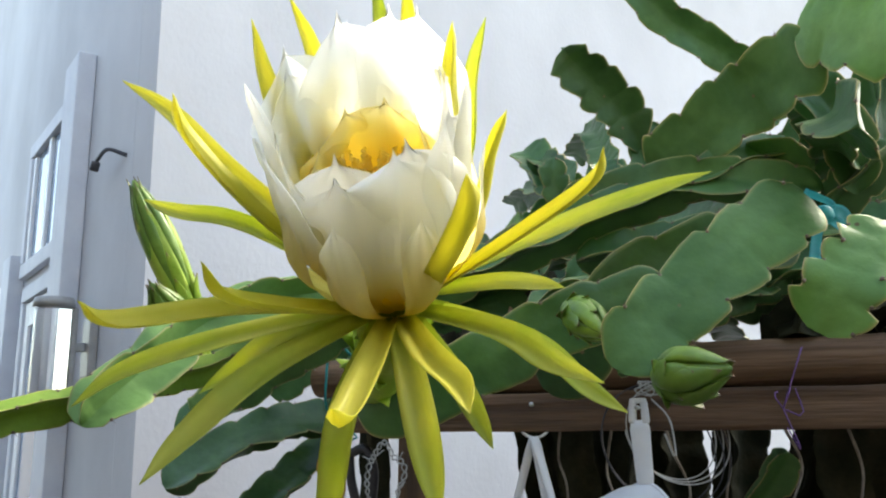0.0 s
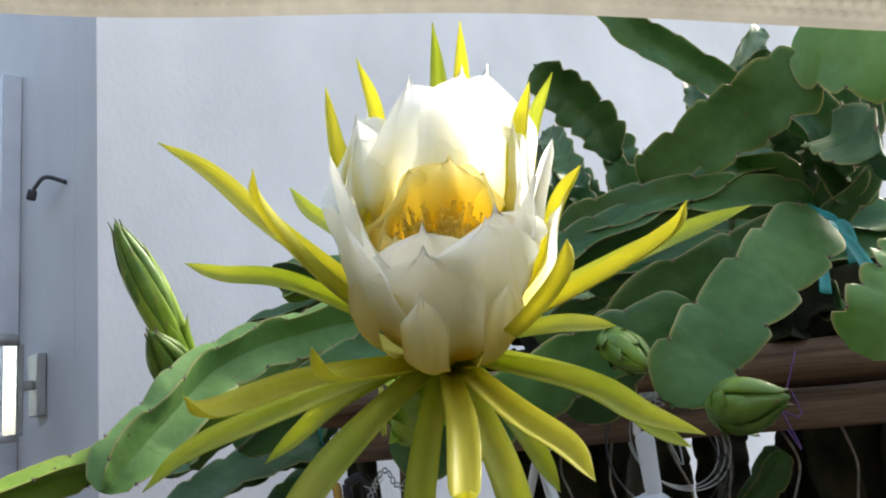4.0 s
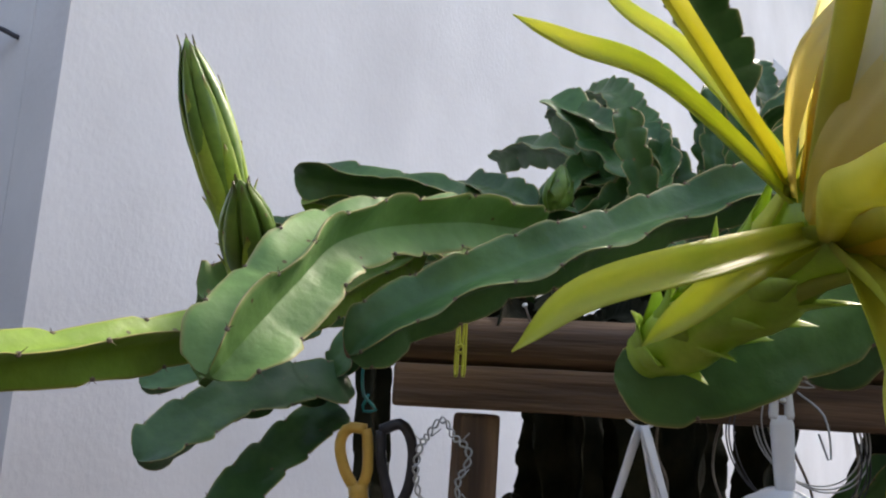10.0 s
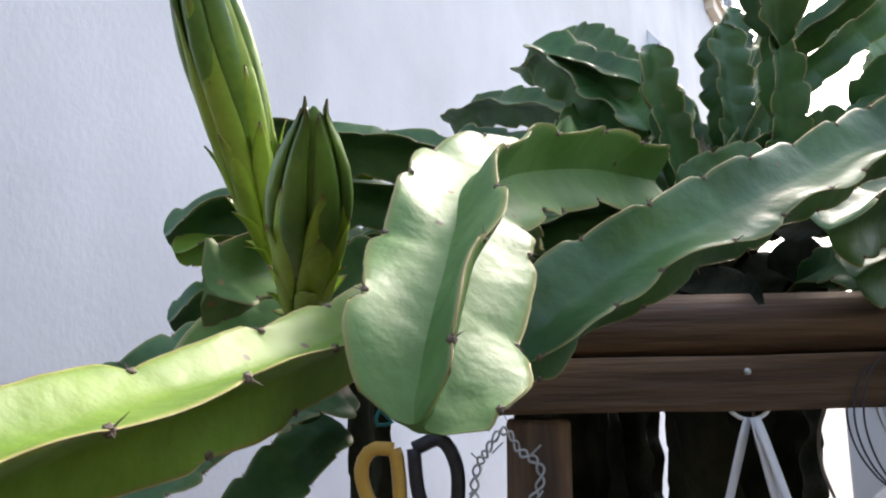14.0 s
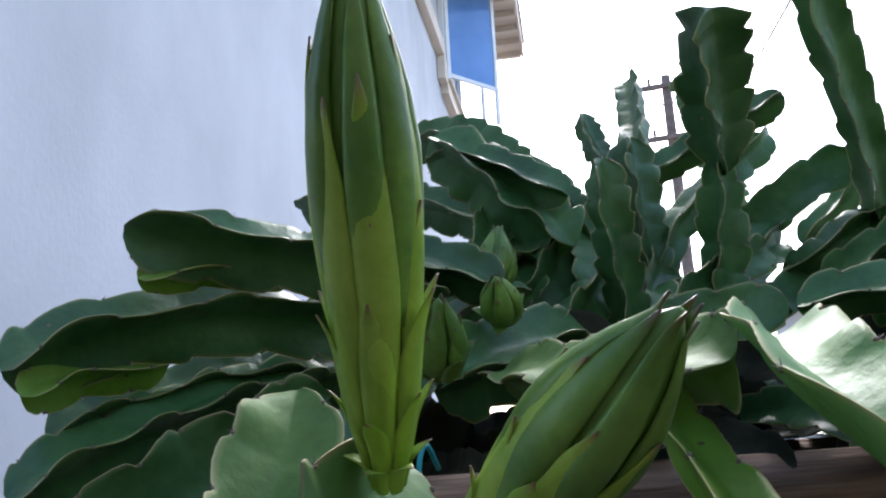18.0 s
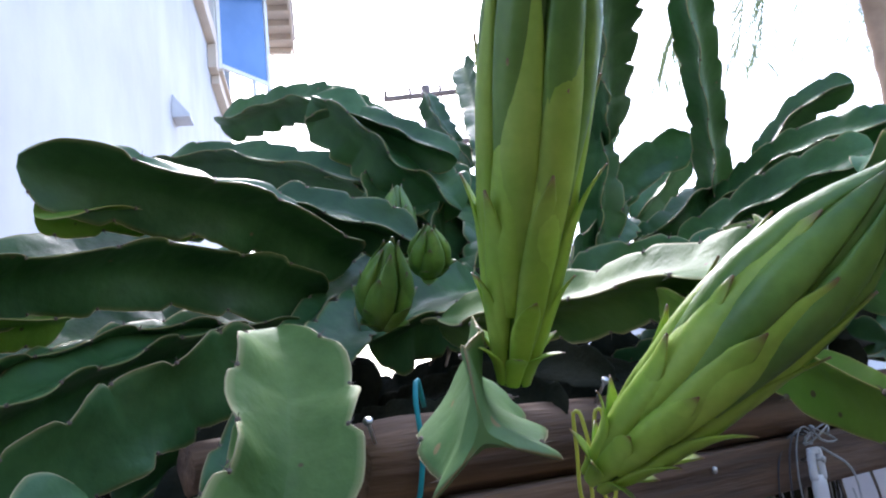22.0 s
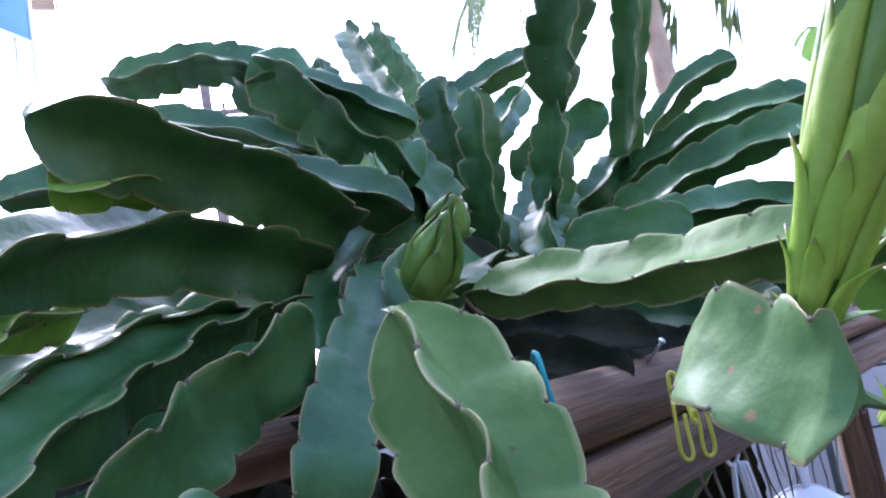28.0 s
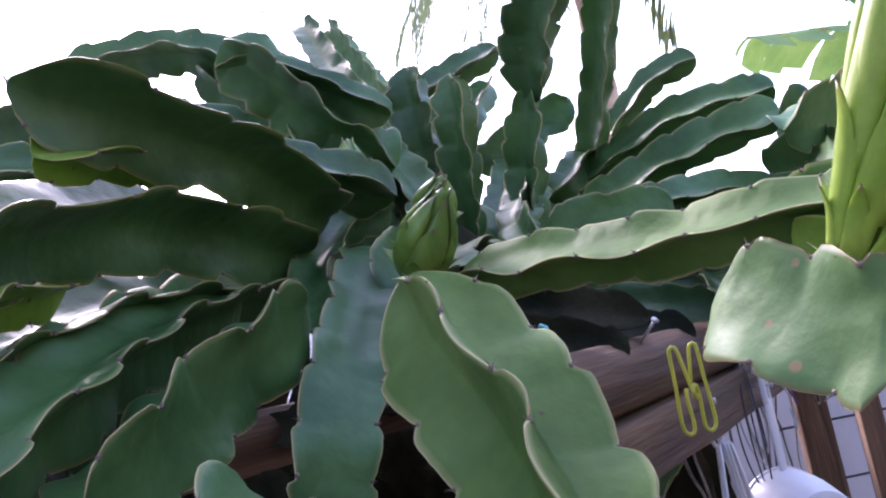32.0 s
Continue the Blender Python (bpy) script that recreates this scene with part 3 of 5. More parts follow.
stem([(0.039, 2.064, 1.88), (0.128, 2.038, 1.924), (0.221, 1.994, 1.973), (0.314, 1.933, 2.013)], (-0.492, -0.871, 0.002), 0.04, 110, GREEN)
stem([(0.038, 1.997, 1.72), (0.111, 1.995, 1.789), (0.198, 1.962, 1.854), (0.266, 1.944, 1.906)], (0.542, 0.736, -0.406), 0.042, 110, OLD_SHADED, "old dark brown woody stem, blackened further for shade")
stem([(0.111, 1.899, 1.657), (0.184, 1.894, 1.726), (0.264, 1.863, 1.791), (0.335, 1.835, 1.847)], (-0.422, -0.903, 0.081), 0.042, 110, OLD_SHADED, "old dark brown woody stem, blackened further for shade")
stem([(0.043, 2.066, 1.785), (0.119, 2.059, 1.823), (0.214, 2.024, 1.85), (0.315, 1.969, 1.849)], (-0.358, -0.87, -0.338), 0.042, 110, OLD_SHADED, "old dark brown woody stem, blackened further for shade")
stem([(0.468, 1.735, 1.89), (0.535, 1.696, 1.948), (0.602, 1.654, 1.977), (0.67, 1.596, 2.006)], (-0.612, -0.788, 0.07), 0.045, 110, GREEN)
stem([(0.171, 1.619, 1.845), (0.264, 1.597, 1.883), (0.409, 1.579, 1.907)], (-0.185, -0.98, 0.075), 0.06, 105)
stem([(0.626, 1.7, 1.958), (0.589, 1.715, 2.079), (0.556, 1.783, 2.208)], (-0.733, -0.68, 0.021), 0.055, 105)
stem([(0.495, 1.673, 2.068), (0.442, 1.768, 2.175), (0.388, 1.85, 2.266)], (-0.879, -0.473, -0.051), 0.06, 105)
stem([(0.62, 1.622, 1.947), (0.642, 1.642, 2.079), (0.639, 1.651, 2.255)], (-0.833, -0.544, 0.099), 0.048, 110, GREEN, depth=0.3, scallop=0.036)
stem([(0.075, 2.103, 1.749), (0.212, 2.03, 1.795), (0.365, 1.882, 1.863)], (-0.621, -0.78, 0.07), 0.05, 110)
stem([(0.144, 2.023, 1.681), (0.261, 1.963, 1.765), (0.378, 1.861, 1.827)], (-0.507, -0.851, -0.135), 0.05, 110)
stem([(0.163, 2.221, 1.679), (0.341, 2.105, 1.728), (0.526, 1.902, 1.791)], (-0.673, -0.734, 0.093), 0.06, 110, OLD_SHADED, "old dark brown woody stem, blackened further for shade")
stem([(0.37, 1.735, 1.936), (0.473, 1.709, 2.014), (0.593, 1.738, 2.15)], (-0.595, -0.502, 0.627), 0.05, 110)
stem([(0.479, 1.819, 1.905), (0.563, 1.753, 1.96), (0.685, 1.695, 2.038)], (-0.59, -0.788, 0.178), 0.055, 110)
stem([(0.466, 1.919, 1.989), (0.515, 1.833, 2.008), (0.611, 1.742, 2.041)], (-0.703, -0.656, -0.277), 0.055, 110)
stem([(0.333, 1.796, 1.964), (0.412, 1.775, 2.035), (0.565, 1.741, 2.091)], (-0.268, -0.961, 0.074), 0.055, 110)
stem([(0.677, 1.329, 1.825), (0.8, 1.268, 1.871), (0.941, 1.185, 1.881)], (-0.458, -0.881, -0.119), 0.05, 110)
stem([(0.717, 1.263, 1.745), (0.811, 1.213, 1.809), (0.911, 1.153, 1.816)], (-0.341, -0.852, -0.397), 0.05, 110, OLD_SHADED, "old dark brown woody stem, blackened further for shade")
stem([(0.744, 1.336, 1.962), (0.863, 1.283, 1.928), (0.983, 1.209, 1.929)], (-0.48, -0.864, -0.152), 0.055, 110)
stem([(-0.109, 1.803, 1.985), (-0.028, 1.786, 2.002), (0.091, 1.778, 2.006)], (-0.102, -0.977, -0.185), 0.03, 110, LIME, "yellow-green sun-bleached cactus stem with brown spots")
stem([(-0.225, 1.794, 1.853), (-0.165, 1.819, 1.876), (-0.07, 1.824, 1.887)], (0.187, -0.982, 0.021), 0.03, 110, LIME, "yellow-green sun-bleached cactus stem with brown spots")
stem([(0.349, 1.777, 1.784), (0.402, 1.702, 1.759), (0.456, 1.608, 1.74)], (-0.844, -0.536, -0.007), 0.05, 110, OLD_SHADED, "old dark brown woody stem, blackened further for shade")
stem([(0.353, 1.183, 1.802), (0.498, 1.208, 1.853), (0.696, 1.232, 1.923)], (-0.5, -0.8, 0.1), 0.046, 112, GREEN)
stem([(0.447, 1.242, 1.766), (0.586, 1.259, 1.81), (0.76, 1.271, 1.875)], (-0.5, -0.8, 0.1), 0.046, 112, GREEN)
plant((0.5, 1.5, 0.0), "old woody cactus stems rising from the ground below the trellis, coloured near black for shade")
# old trunks, with near-black skin that paints in the gloom below the rails
stem([(0.361, 1.611, 1.902), (0.361, 1.629, 1.846), (0.43, 1.55, 1.746), (0.572, 1.371, 0.01)], (-0.961, -0.275, -0.031), 0.044, 110, OLD_SHADED, "old dark brown woody stem, blackened further for shade", depth=0.08)
stem([(0.525, 1.568, 1.911), (0.526, 1.589, 1.805), (0.494, 1.603, 1.68), (0.455, 1.572, 0.01)], (-0.879, 0.455, 0.142), 0.037, 110, OLD_SHADED, "old dark brown woody stem, blackened further for shade", depth=0.08)
stem([(0.639, 1.509, 1.86), (0.639, 1.522, 1.754), (0.557, 1.541, 1.654), (0.416, 1.525, 0.01)], (-0.841, 0.52, 0.148), 0.051, 110, OLD_SHADED, "old dark brown woody stem, blackened further for shade", depth=0.08)
stem([(0.279, 1.716, 1.835), (0.266, 1.744, 1.731), (0.363, 1.773, 1.646), (0.595, 1.789, 0.01)], (-0.937, 0.262, 0.229), 0.039, 110, OLD_SHADED, "old dark brown woody stem, blackened further for shade", depth=0.08)
stem([(0.435, 1.782, 1.64), (0.442, 1.78, 1.512), (0.427, 1.753, 1.185), (0.4, 1.787, 0.01)], (-0.289, -0.953, 0.092), 0.053, 110, OLD_SHADED, "old dark brown woody stem, blackened further for shade", depth=0.08)
stem([(0.345, 1.886, 1.459), (0.351, 1.876, 1.364), (0.368, 1.837, 1.164), (0.435, 1.823, 0.01)], (-0.223, -0.964, 0.144), 0.033, 110, OLD_SHADED, "old dark brown woody stem, blackened further for shade", depth=0.08)
stem([(0.827, 1.347, 1.633), (0.84, 1.338, 1.512), (0.874, 1.335, 1.267), (0.982, 1.373, 0.01)], (-0.917, -0.395, 0.051), 0.046, 110, OLD_SHADED, "old dark brown woody stem, blackened further for shade", depth=0.08)
stem([(0.802, 1.714, 1.682), (0.788, 1.723, 1.493), (0.776, 1.7, 1.185), (0.763, 1.738, 0.01)], (-0.466, -0.881, 0.076), 0.061, 110, OLD_SHADED, "old dark brown woody stem, blackened further for shade", depth=0.08)
stem([(0.664, 1.781, 1.682), (0.673, 1.779, 1.489), (0.643, 1.734, 1.175), (0.624, 1.717, 0.01)], (-0.403, -0.912, 0.079), 0.072, 110, OLD_SHADED, "old dark brown woody stem, blackened further for shade", depth=0.08)
stem([(0.553, 1.826, 1.663), (0.556, 1.826, 1.487), (0.521, 1.772, 1.17), (0.459, 1.751, 0.01)], (-0.339, -0.937, 0.086), 0.046, 110, OLD_SHADED, "old dark brown woody stem, blackened further for shade", depth=0.08)
stem([(0.902, 1.422, 1.997), (0.892, 1.457, 1.687), (0.865, 1.459, 1.432), (0.906, 1.466, 0.01)], (-0.991, -0.09, 0.095), 0.059, 110, OLD_SHADED, "old dark brown woody stem, blackened further for shade", depth=0.08)
stem([(0.96, 1.393, 1.978), (0.95, 1.426, 1.684), (0.803, 1.464, 1.434), (0.605, 1.535, 0.01)], (-0.563, -0.827, 0.008), 0.057, 110, OLD_SHADED, "old dark brown woody stem, blackened further for shade", depth=0.08)
stem([(1.015, 1.358, 1.99), (1.004, 1.395, 1.682), (0.898, 1.408, 1.436), (0.781, 1.428, 0.01)], (-0.955, -0.287, 0.08), 0.071, 110, OLD_SHADED, "old dark brown woody stem, blackened further for shade", depth=0.08)
stem([(1.067, 1.328, 1.972), (1.055, 1.362, 1.679), (0.992, 1.331, 1.438), (0.961, 1.255, 0.01)], (-0.916, 0.379, 0.131), 0.073, 110, OLD_SHADED, "old dark brown woody stem, blackened further for shade", depth=0.08)
stem([(0.543, 1.969, 1.679), (0.529, 1.988, 1.645), (0.469, 2.023, 1.533), (0.404, 2.064, 0.01)], (-0.882, 0.34, 0.326), 0.081, 110, OLD_SHADED, "old dark brown woody stem, blackened further for shade", depth=0.08)
stem([(0.583, 1.882, 1.66), (0.569, 1.902, 1.625), (0.533, 1.892, 1.513), (0.518, 1.837, 0.01)], (-0.577, 0.737, 0.352), 0.066, 110, OLD_SHADED, "old dark brown woody stem, blackened further for shade", depth=0.08)
stem([(0.754, 1.338, 1.585), (0.72, 1.416, 1.479), (0.7, 1.457, 1.276)], (-0.82, -0.568, -0.073), 0.035, 110)


# ---------------------------------------------------------------- house, ground, distance
MAIN = Vector((math.sin(radians(50.5)), math.cos(radians(50.5)), 0))     # along the long wall
BACK = Vector((-MAIN.y, MAIN.x, 0))                                       # along the short wall, away from the eye
CORNER = Vector((-0.71, 2.30, 0))
HOUSE = Matrix(((MAIN.x, BACK.x, 0, CORNER.x), (MAIN.y, BACK.y, 0, CORNER.y), (0, 0, 1, 0), (0, 0, 0, 1)))


def slab(name, x0, x1, y0, y1, z0, z1, mat, label, m=HOUSE, kind="structure", category="wall", bevel=0.0):
    bm = bmesh.new()
    box(bm, (x1 - x0, y1 - y0, z1 - z0), Matrix.Translation(((x0 + x1) / 2, (y0 + y1) / 2, (z0 + z1) / 2)), bevel)
    ob = part(name, bm, mat, None, label, smooth=False)
    ob.matrix_world = m
    return tagged(ob, label, category, kind=kind)


slab("wall_main", 0, 9.6, 0, 0.2, 0, 7.2, STUCCO, "white stucco house wall with faint streaks")
slab("wall_side", 0, 0.2, 0.203, 9, 0, 7.2, STUCCO, "white stucco side wall of the house")
# two unseen walls, added to hold back skylight from the camera-facing stems
slab("sky_block_west", -3.6, -3.4, -3.0, 2.6, 0, 4.4, DULL, "unseen dull wall added to cut sky light from the west", Matrix())
slab("sky_block_south", -3.397, 3.2, -3.0, -2.8, 0, 4.4, DULL, "unseen dull wall added to cut sky light from behind the camera", Matrix())
bm = bmesh.new()
bmesh.ops.create_grid(bm, x_segments=40, y_segments=40, size=400)
tagged(part("ground", bm, SOIL, None), "grey paved yard ground", "ground", kind="structure")


def wall_box(name, s0, s1, out0, out1, z0, z1, mat, parent=None, label="", bevel=0.004, side=False):
    """A box on the long wall (s along it, out from its face) or on the short wall."""
    bm = bmesh.new()
    s, o, z = (s0 + s1) / 2, -(out0 + out1) / 2, (z0 + z1) / 2
    size = (s1 - s0, out1 - out0, z1 - z0)
    m = Matrix.Translation((o, s, z) if side else (s, o, z))
    box(bm, (size[1], size[0], size[2]) if side else size, m, bevel)
    ob = part(name, bm, mat, None, label, smooth=False)
    if parent:
        ob.parent = parent
        ob.matrix_parent_inverse = parent.matrix_world.inverted()
        ob.matrix_world = HOUSE
    else:
        ob.matrix_world = HOUSE
    return ob


def house_base(name, label, category, kind="structure"):
    ob = new(name)
    ob.matrix_world = HOUSE
    bpy.context.view_layer.update()
    return tagged(ob, label, category, kind=kind)


# short wall: pilasters, a window over a glazed door, the next pair beyond
for n, (s0, s1, top) in enumerate(((0.80, 1.02, 3.08), (1.96, 2.16, 2.46))):
    tagged(wall_box("trim", s0, s1, 0.002, 0.07, 0.02, top, TRIM, None, "", side=True), "grey painted flat pilaster on the wall", "trim", kind="structure")
opening = house_base("window_1", "white framed window with a grey surround in the stucco wall", "window")
for a in ((1.06, 1.90, 2.93, 3.0), (1.06, 1.90, 2.33, 2.40), (1.06, 1.12, 2.402, 2.928), (1.84, 1.90, 2.402, 2.928)):
    wall_box("window_frame", a[0], a[1], 0.002, 0.035, a[2], a[3], TRIM, opening, side=True)
for a in ((1.125, 1.17), (1.45, 1.50), (1.79, 1.835)):
    wall_box("sash_bar", a[0], a[1], 0.006, 0.024, 2.405, 2.925, WHITE, opening, side=True)
for a in ((1.172, 1.448), (1.502, 1.788)):
    wall_box("pane", a[0], a[1], 0.002, 0.010, 2.405, 2.925, GLASS_DARK, opening, bevel=0, side=True)
door = house_base("door_1", "white glazed door with a grey surround, closed", "door")
for a in ((1.04, 1.78, 2.20, 2.27), (1.04, 1.10, 0.02, 2.198), (1.72, 1.78, 0.02, 2.198)):
    wall_box("door_frame", a[0], a[1], 0.002, 0.035, a[2], a[3], TRIM, door, side=True)
for a in ((1.105, 1.19, 0.03, 2.19), (1.63, 1.715, 0.03, 2.19), (1.193, 1.627, 2.08, 2.19), (1.193, 1.627, 0.03, 0.25)):
    wall_box("stile", a[0], a[1], 0.004, 0.022, a[2], a[3], WHITE, door, side=True)
wall_box("pane", 1.193, 1.627, 0.002, 0.010, 0.253, 2.078, GLASS_DARK, door, bevel=0, side=True)
opening = house_base("window_2", "white framed window beyond the second pilaster", "window")
for a in ((2.20, 2.95, 2.30, 2.37), (2.20, 2.26, 0.9, 2.298), (2.89, 2.95, 0.9, 2.298), (2.55, 2.60, 0.9, 2.298)):
    wall_box("window_frame", a[0], a[1], 0.002, 0.03, a[2], a[3], WHITE, opening, side=True)
for a in ((2.262, 2.548), (2.602, 2.888)):
    wall_box("pane", a[0], a[1], 0.002, 0.010, 0.9, 2.297, GLASS_DARK, opening, bevel=0, side=True)

# wall lantern and a loose bracket
lamp = house_base("wall_lamp", "grey metal wall lantern with a clear glass cylinder", "wall lamp", kind="thing")
wall_box("back_plate", 0.47, 0.57, 0.002, 0.03, 1.80, 2.0, STEEL_GREY, lamp, side=True)
wall_box("arm", 0.505, 0.535, 0.032, 0.08, 1.885, 1.915, STEEL_GREY, lamp, side=True)
for name, z, h in (("cap", 2.045, 0.03), ("foot", 1.735, 0.022)):
    bm = bmesh.new()
    q = HOUSE @ Vector((-0.136, 0.52, z))
    bmesh.ops.create_cone(bm, segments=28, radius1=0.066, radius2=0.062, depth=h, cap_ends=True, matrix=Matrix.Translation(q))
    hang(part(name, bm, STEEL_GREY), lamp).matrix_parent_inverse = lamp.matrix_world.inverted()
wall_box("rod", 0.50, 0.54, 0.062, 0.08, 1.745, 2.03, STEEL_GREY, lamp, side=True)
bm = bmesh.new()
at = HOUSE @ Vector((-0.136, 0.52, 0))
bmesh.ops.create_cone(bm, segments=24, radius1=0.058, radius2=0.058, depth=0.28, cap_ends=False, matrix=Matrix.Translation((at.x, at.y, 1.888)))
hang(part("glass_cylinder", bm, CLEAR, None, "clear glass cylinder"), lamp).matrix_parent_inverse = lamp.matrix_world.inverted()
bm = bmesh.new()
tube(bm, [HOUSE @ Vector(p) for p in ((0.0, 0.28, 2.52), (-0.05, 0.33, 2.545), (-0.06, 0.42, 2.53))], 0.007)
hook = part("wall_bracket", bm, BLACK)
tagged(hook, "small bent black cable bracket on the wall", "bracket")
bm = bmesh.new()
box(bm, (0.03, 0.05, 0.035), Matrix.Translation(HOUSE @ Vector((-0.06, 0.445, 2.515))) @ pose(0, 0, 0, 20, 10, 30), 0.006)
part("bracket_end", bm, BLACK, hook)

# long wall: vent hood, upper window with its moulding and open blue sash, eave
bm = bmesh.new()
prof = [(0, 0.0), (0.13, -0.17), (0.13, -0.19), (0, -0.19)]
left = [bm.verts.new((5.42, -0.002 - y, 4.42 + z)) for y, z in prof]
right = [bm.verts.new((5.62, -0.002 - y, 4.42 + z)) for y, z in prof]
bm.faces.new(left), bm.faces.new(right[::-1])
for i in range(4):
    bm.faces.new((left[i], left[(i + 1) % 4], right[(i + 1) % 4], right[i]))
vent = part("vent_hood", bm, TRIM, None, "", smooth=False)
vent.matrix_world = HOUSE
tagged(vent, "small grey sloping vent hood on the stucco wall", "vent")
for a in ((5.2, 7.85, 6.0, 6.2, 0.09), (7.72, 7.92, 5.72, 5.998, 0.09), (7.93, 9.55, 5.62, 5.76, 0.09), (7.93, 9.55, 5.765, 5.80, 0.13)):
    tagged(wall_box("trim", a[0], a[1], 0.002, a[4], a[2], a[3], EAVE, None, ""), "cream window moulding on the upper wall", "trim", kind="structure")
opening = house_base("window_3", "upper window with an open blue-filmed sash", "window")
for a in ((8.0, 8.06), (8.72, 8.78), (9.40, 9.46)):
    wall_box("window_frame", a[0], a[1], 0.002, 0.06, 5.81, 7.15, WHITE, opening)
wall_box("pane", 8.062, 8.718, 0.002, 0.01, 5.81, 7.15, GLASS_DARK, opening, bevel=0)
wall_box("pane", 8.782, 9.398, 0.002, 0.01, 5.81, 7.15, GLASS_DARK, opening, bevel=0)
SASH = HOUSE @ Matrix.Translation((8.05, -0.07, 0)) @ pose(0, 0, 0, 0, 0, -41)
for name, size, mid, mat in (("blue_pane", (0.72, 0.012, 1.38), (0.40, 0, 6.62), GLASS_BLUE), ("sash_bar", (0.05, 0.04, 1.5), (0.02, 0, 6.60), WHITE), ("sash_bar", (0.05, 0.04, 1.9), (0.79, 0, 6.40), WHITE),
                             ("sash_bar", (0.716, 0.04, 0.05), (0.405, 0, 5.90), WHITE), ("sash_bar", (0.04, 0.035, 0.42), (0.55, 0, 5.66), WHITE)):
    bm = bmesh.new()
    box(bm, size, Matrix.Translation(mid), 0.003)
    ob = part(name, bm, mat, None, "", smooth=False)
    ob.parent, ob.matrix_parent_inverse, ob.matrix_world = opening, opening.matrix_world.inverted(), SASH
roof = house_base("roof", "cream timber eave of the house roof", "roof")
wall_box("soffit", -0.6, 10.45, -0.3, 0.86, 7.21, 7.26, EAVE, roof)
wall_box("fascia", -0.6, 10.45, 0.863, 0.90, 7.15, 7.40, EAVE, roof)
for i in range(28):
    wall_box("rafter", -0.5 + i * 0.4, -0.42 + i * 0.4, 0.0, 0.86, 7.12, 7.208, EAVE, roof)
wall_box("roof_deck", -0.6, 10.5, -6, 0.93, 7.405, 7.46, ROOF, roof)
slab("wall_end", 9.602, 9.9, 0, 5, 0, 7.2, STUCCO, "white stucco end wall of the house")


# ---------------------------------------------------------------- leaves, buds, the flower
def sheet(bm, centres, sides, ups, widths, cup=0.3):
    """A thin petal over a centre line."""
    ks = [i / 8 - 1 for i in range(17)]
    n = len(centres) - 1
    start = rng.random() * 9
    rings = []
    for j, (c, s, u, w) in enumerate(zip(centres, sides, ups, widths)):
        f = j / n
        way = (centres[min(j + 1, n)] - centres[max(j - 1, 0)]).normalized()
        ring = []
        for k in ks:
            frill = abs(k) ** 3 * f * math.sin(13 * f + start + (2.4 if k > 0 else 0)) * 0.16
            crease = 0.028 * math.cos(11 * k + start) + 0.035 * math.cos(4.5 * k) + 0.10 * noise.noise((k * 2.2 + start, f * 5, start))
            torn = way * (w * 0.14 * f * f * noise.noise((k * 3.5, start * 3, f)) + 0.011 * f ** 8 * math.exp(-(k * 3) ** 2))
            ring.append(c + s * w * k + u * w * (cup * k * k * (1 - 0.75 * f * f) + crease + frill) + torn)
        rings.append(ring)
    skin(bm, rings, closed=False)


def leaf(bm, centres, sides, ups, widths, thick, cup=0.3, ridge=0.0):
    """A thick leaf over a centre line: a channelled blade, thin at the edges, pointed where the width runs out."""
    rings = []
    ks = (-1, -0.55, 0, 0.55, 1)
    for c, s, u, w in zip(centres, sides, ups, widths):
        w = max(w, 0.0004)
        top = [c + s * w * k + u * (cup * w * k * k + (ridge * w if k == 0 else 0)) for k in ks]
        low = [c + s * w * k + u * (cup * w * k * k - min(thick, w * 0.6) * (1 - 0.8 * abs(k))) for k in ks[::-1]]
        rings.append(top + low)
    skin(bm, rings)


LONG_BUD = ((0, 0.30), (0.06, 0.44), (0.14, 0.60), (0.25, 0.72), (0.4, 0.82), (0.55, 0.92), (0.66, 0.94), (0.78, 0.84), (0.88, 0.60), (0.95, 0.34), (1.0, 0.06))
ROUND_BUD = ((0, 0.40), (0.08, 0.66), (0.2, 0.90), (0.35, 1.0), (0.5, 0.98), (0.65, 0.84), (0.8, 0.60), (0.92, 0.32), (1.0, 0.06))


def scale_of_bud(centre, axis, out, size, reach, start, span, half, puff, flare, tip_out, lean=0.0):
    """One fleshy scale that wraps the bud: a rounded keel, thin edges and a pointed tip that may stand off."""
    bm, rings, n = bmesh.new(), [], 15
    side = axis.cross(out)
    ks = [i / 5 - 1 for i in range(11)]
    rim = []
    for j in range(n):
        f = j / (n - 1)
        u = start + span * f
        r = max(reach(u), reach(start) * 0.35, 0.003)
        w = half * (0.62 + 0.38 * math.sin(min(1, f / 0.45) * math.pi / 2)) * (1 if f < 0.45 else max(0.03, 1 - ((f - 0.45) / 0.55) ** 1.9))
        lift = 0.0012 + flare * max(0, (f - 0.35) / 0.65) ** 2 + tip_out * f ** 6
        mid = centre + axis * (size * u) + side * lean * f * f
        top, low = [], []
        for k in ks:
            a = min(1.25, w * abs(k) / r) * (1 if k > 0 else -1)
            d = out * math.cos(a) + side * math.sin(a)
            body = puff * w * (1 - abs(k) ** 2.6) ** 0.7 * (0.35 + 0.65 * math.sin(math.pi * min(1, 0.15 + f)))
            rr = r * 0.90 + lift
            top.append(mid + d * (rr + body))
            low.append(mid + d * (rr - 0.0012))
        rings.append(top + low[::-1][1:-1])
        rim += [max(0.0, (f - 0.86) / 0.14) ** 2] * (len(top) + len(low) - 2)
    skin(bm, rings)
    return bm, rim


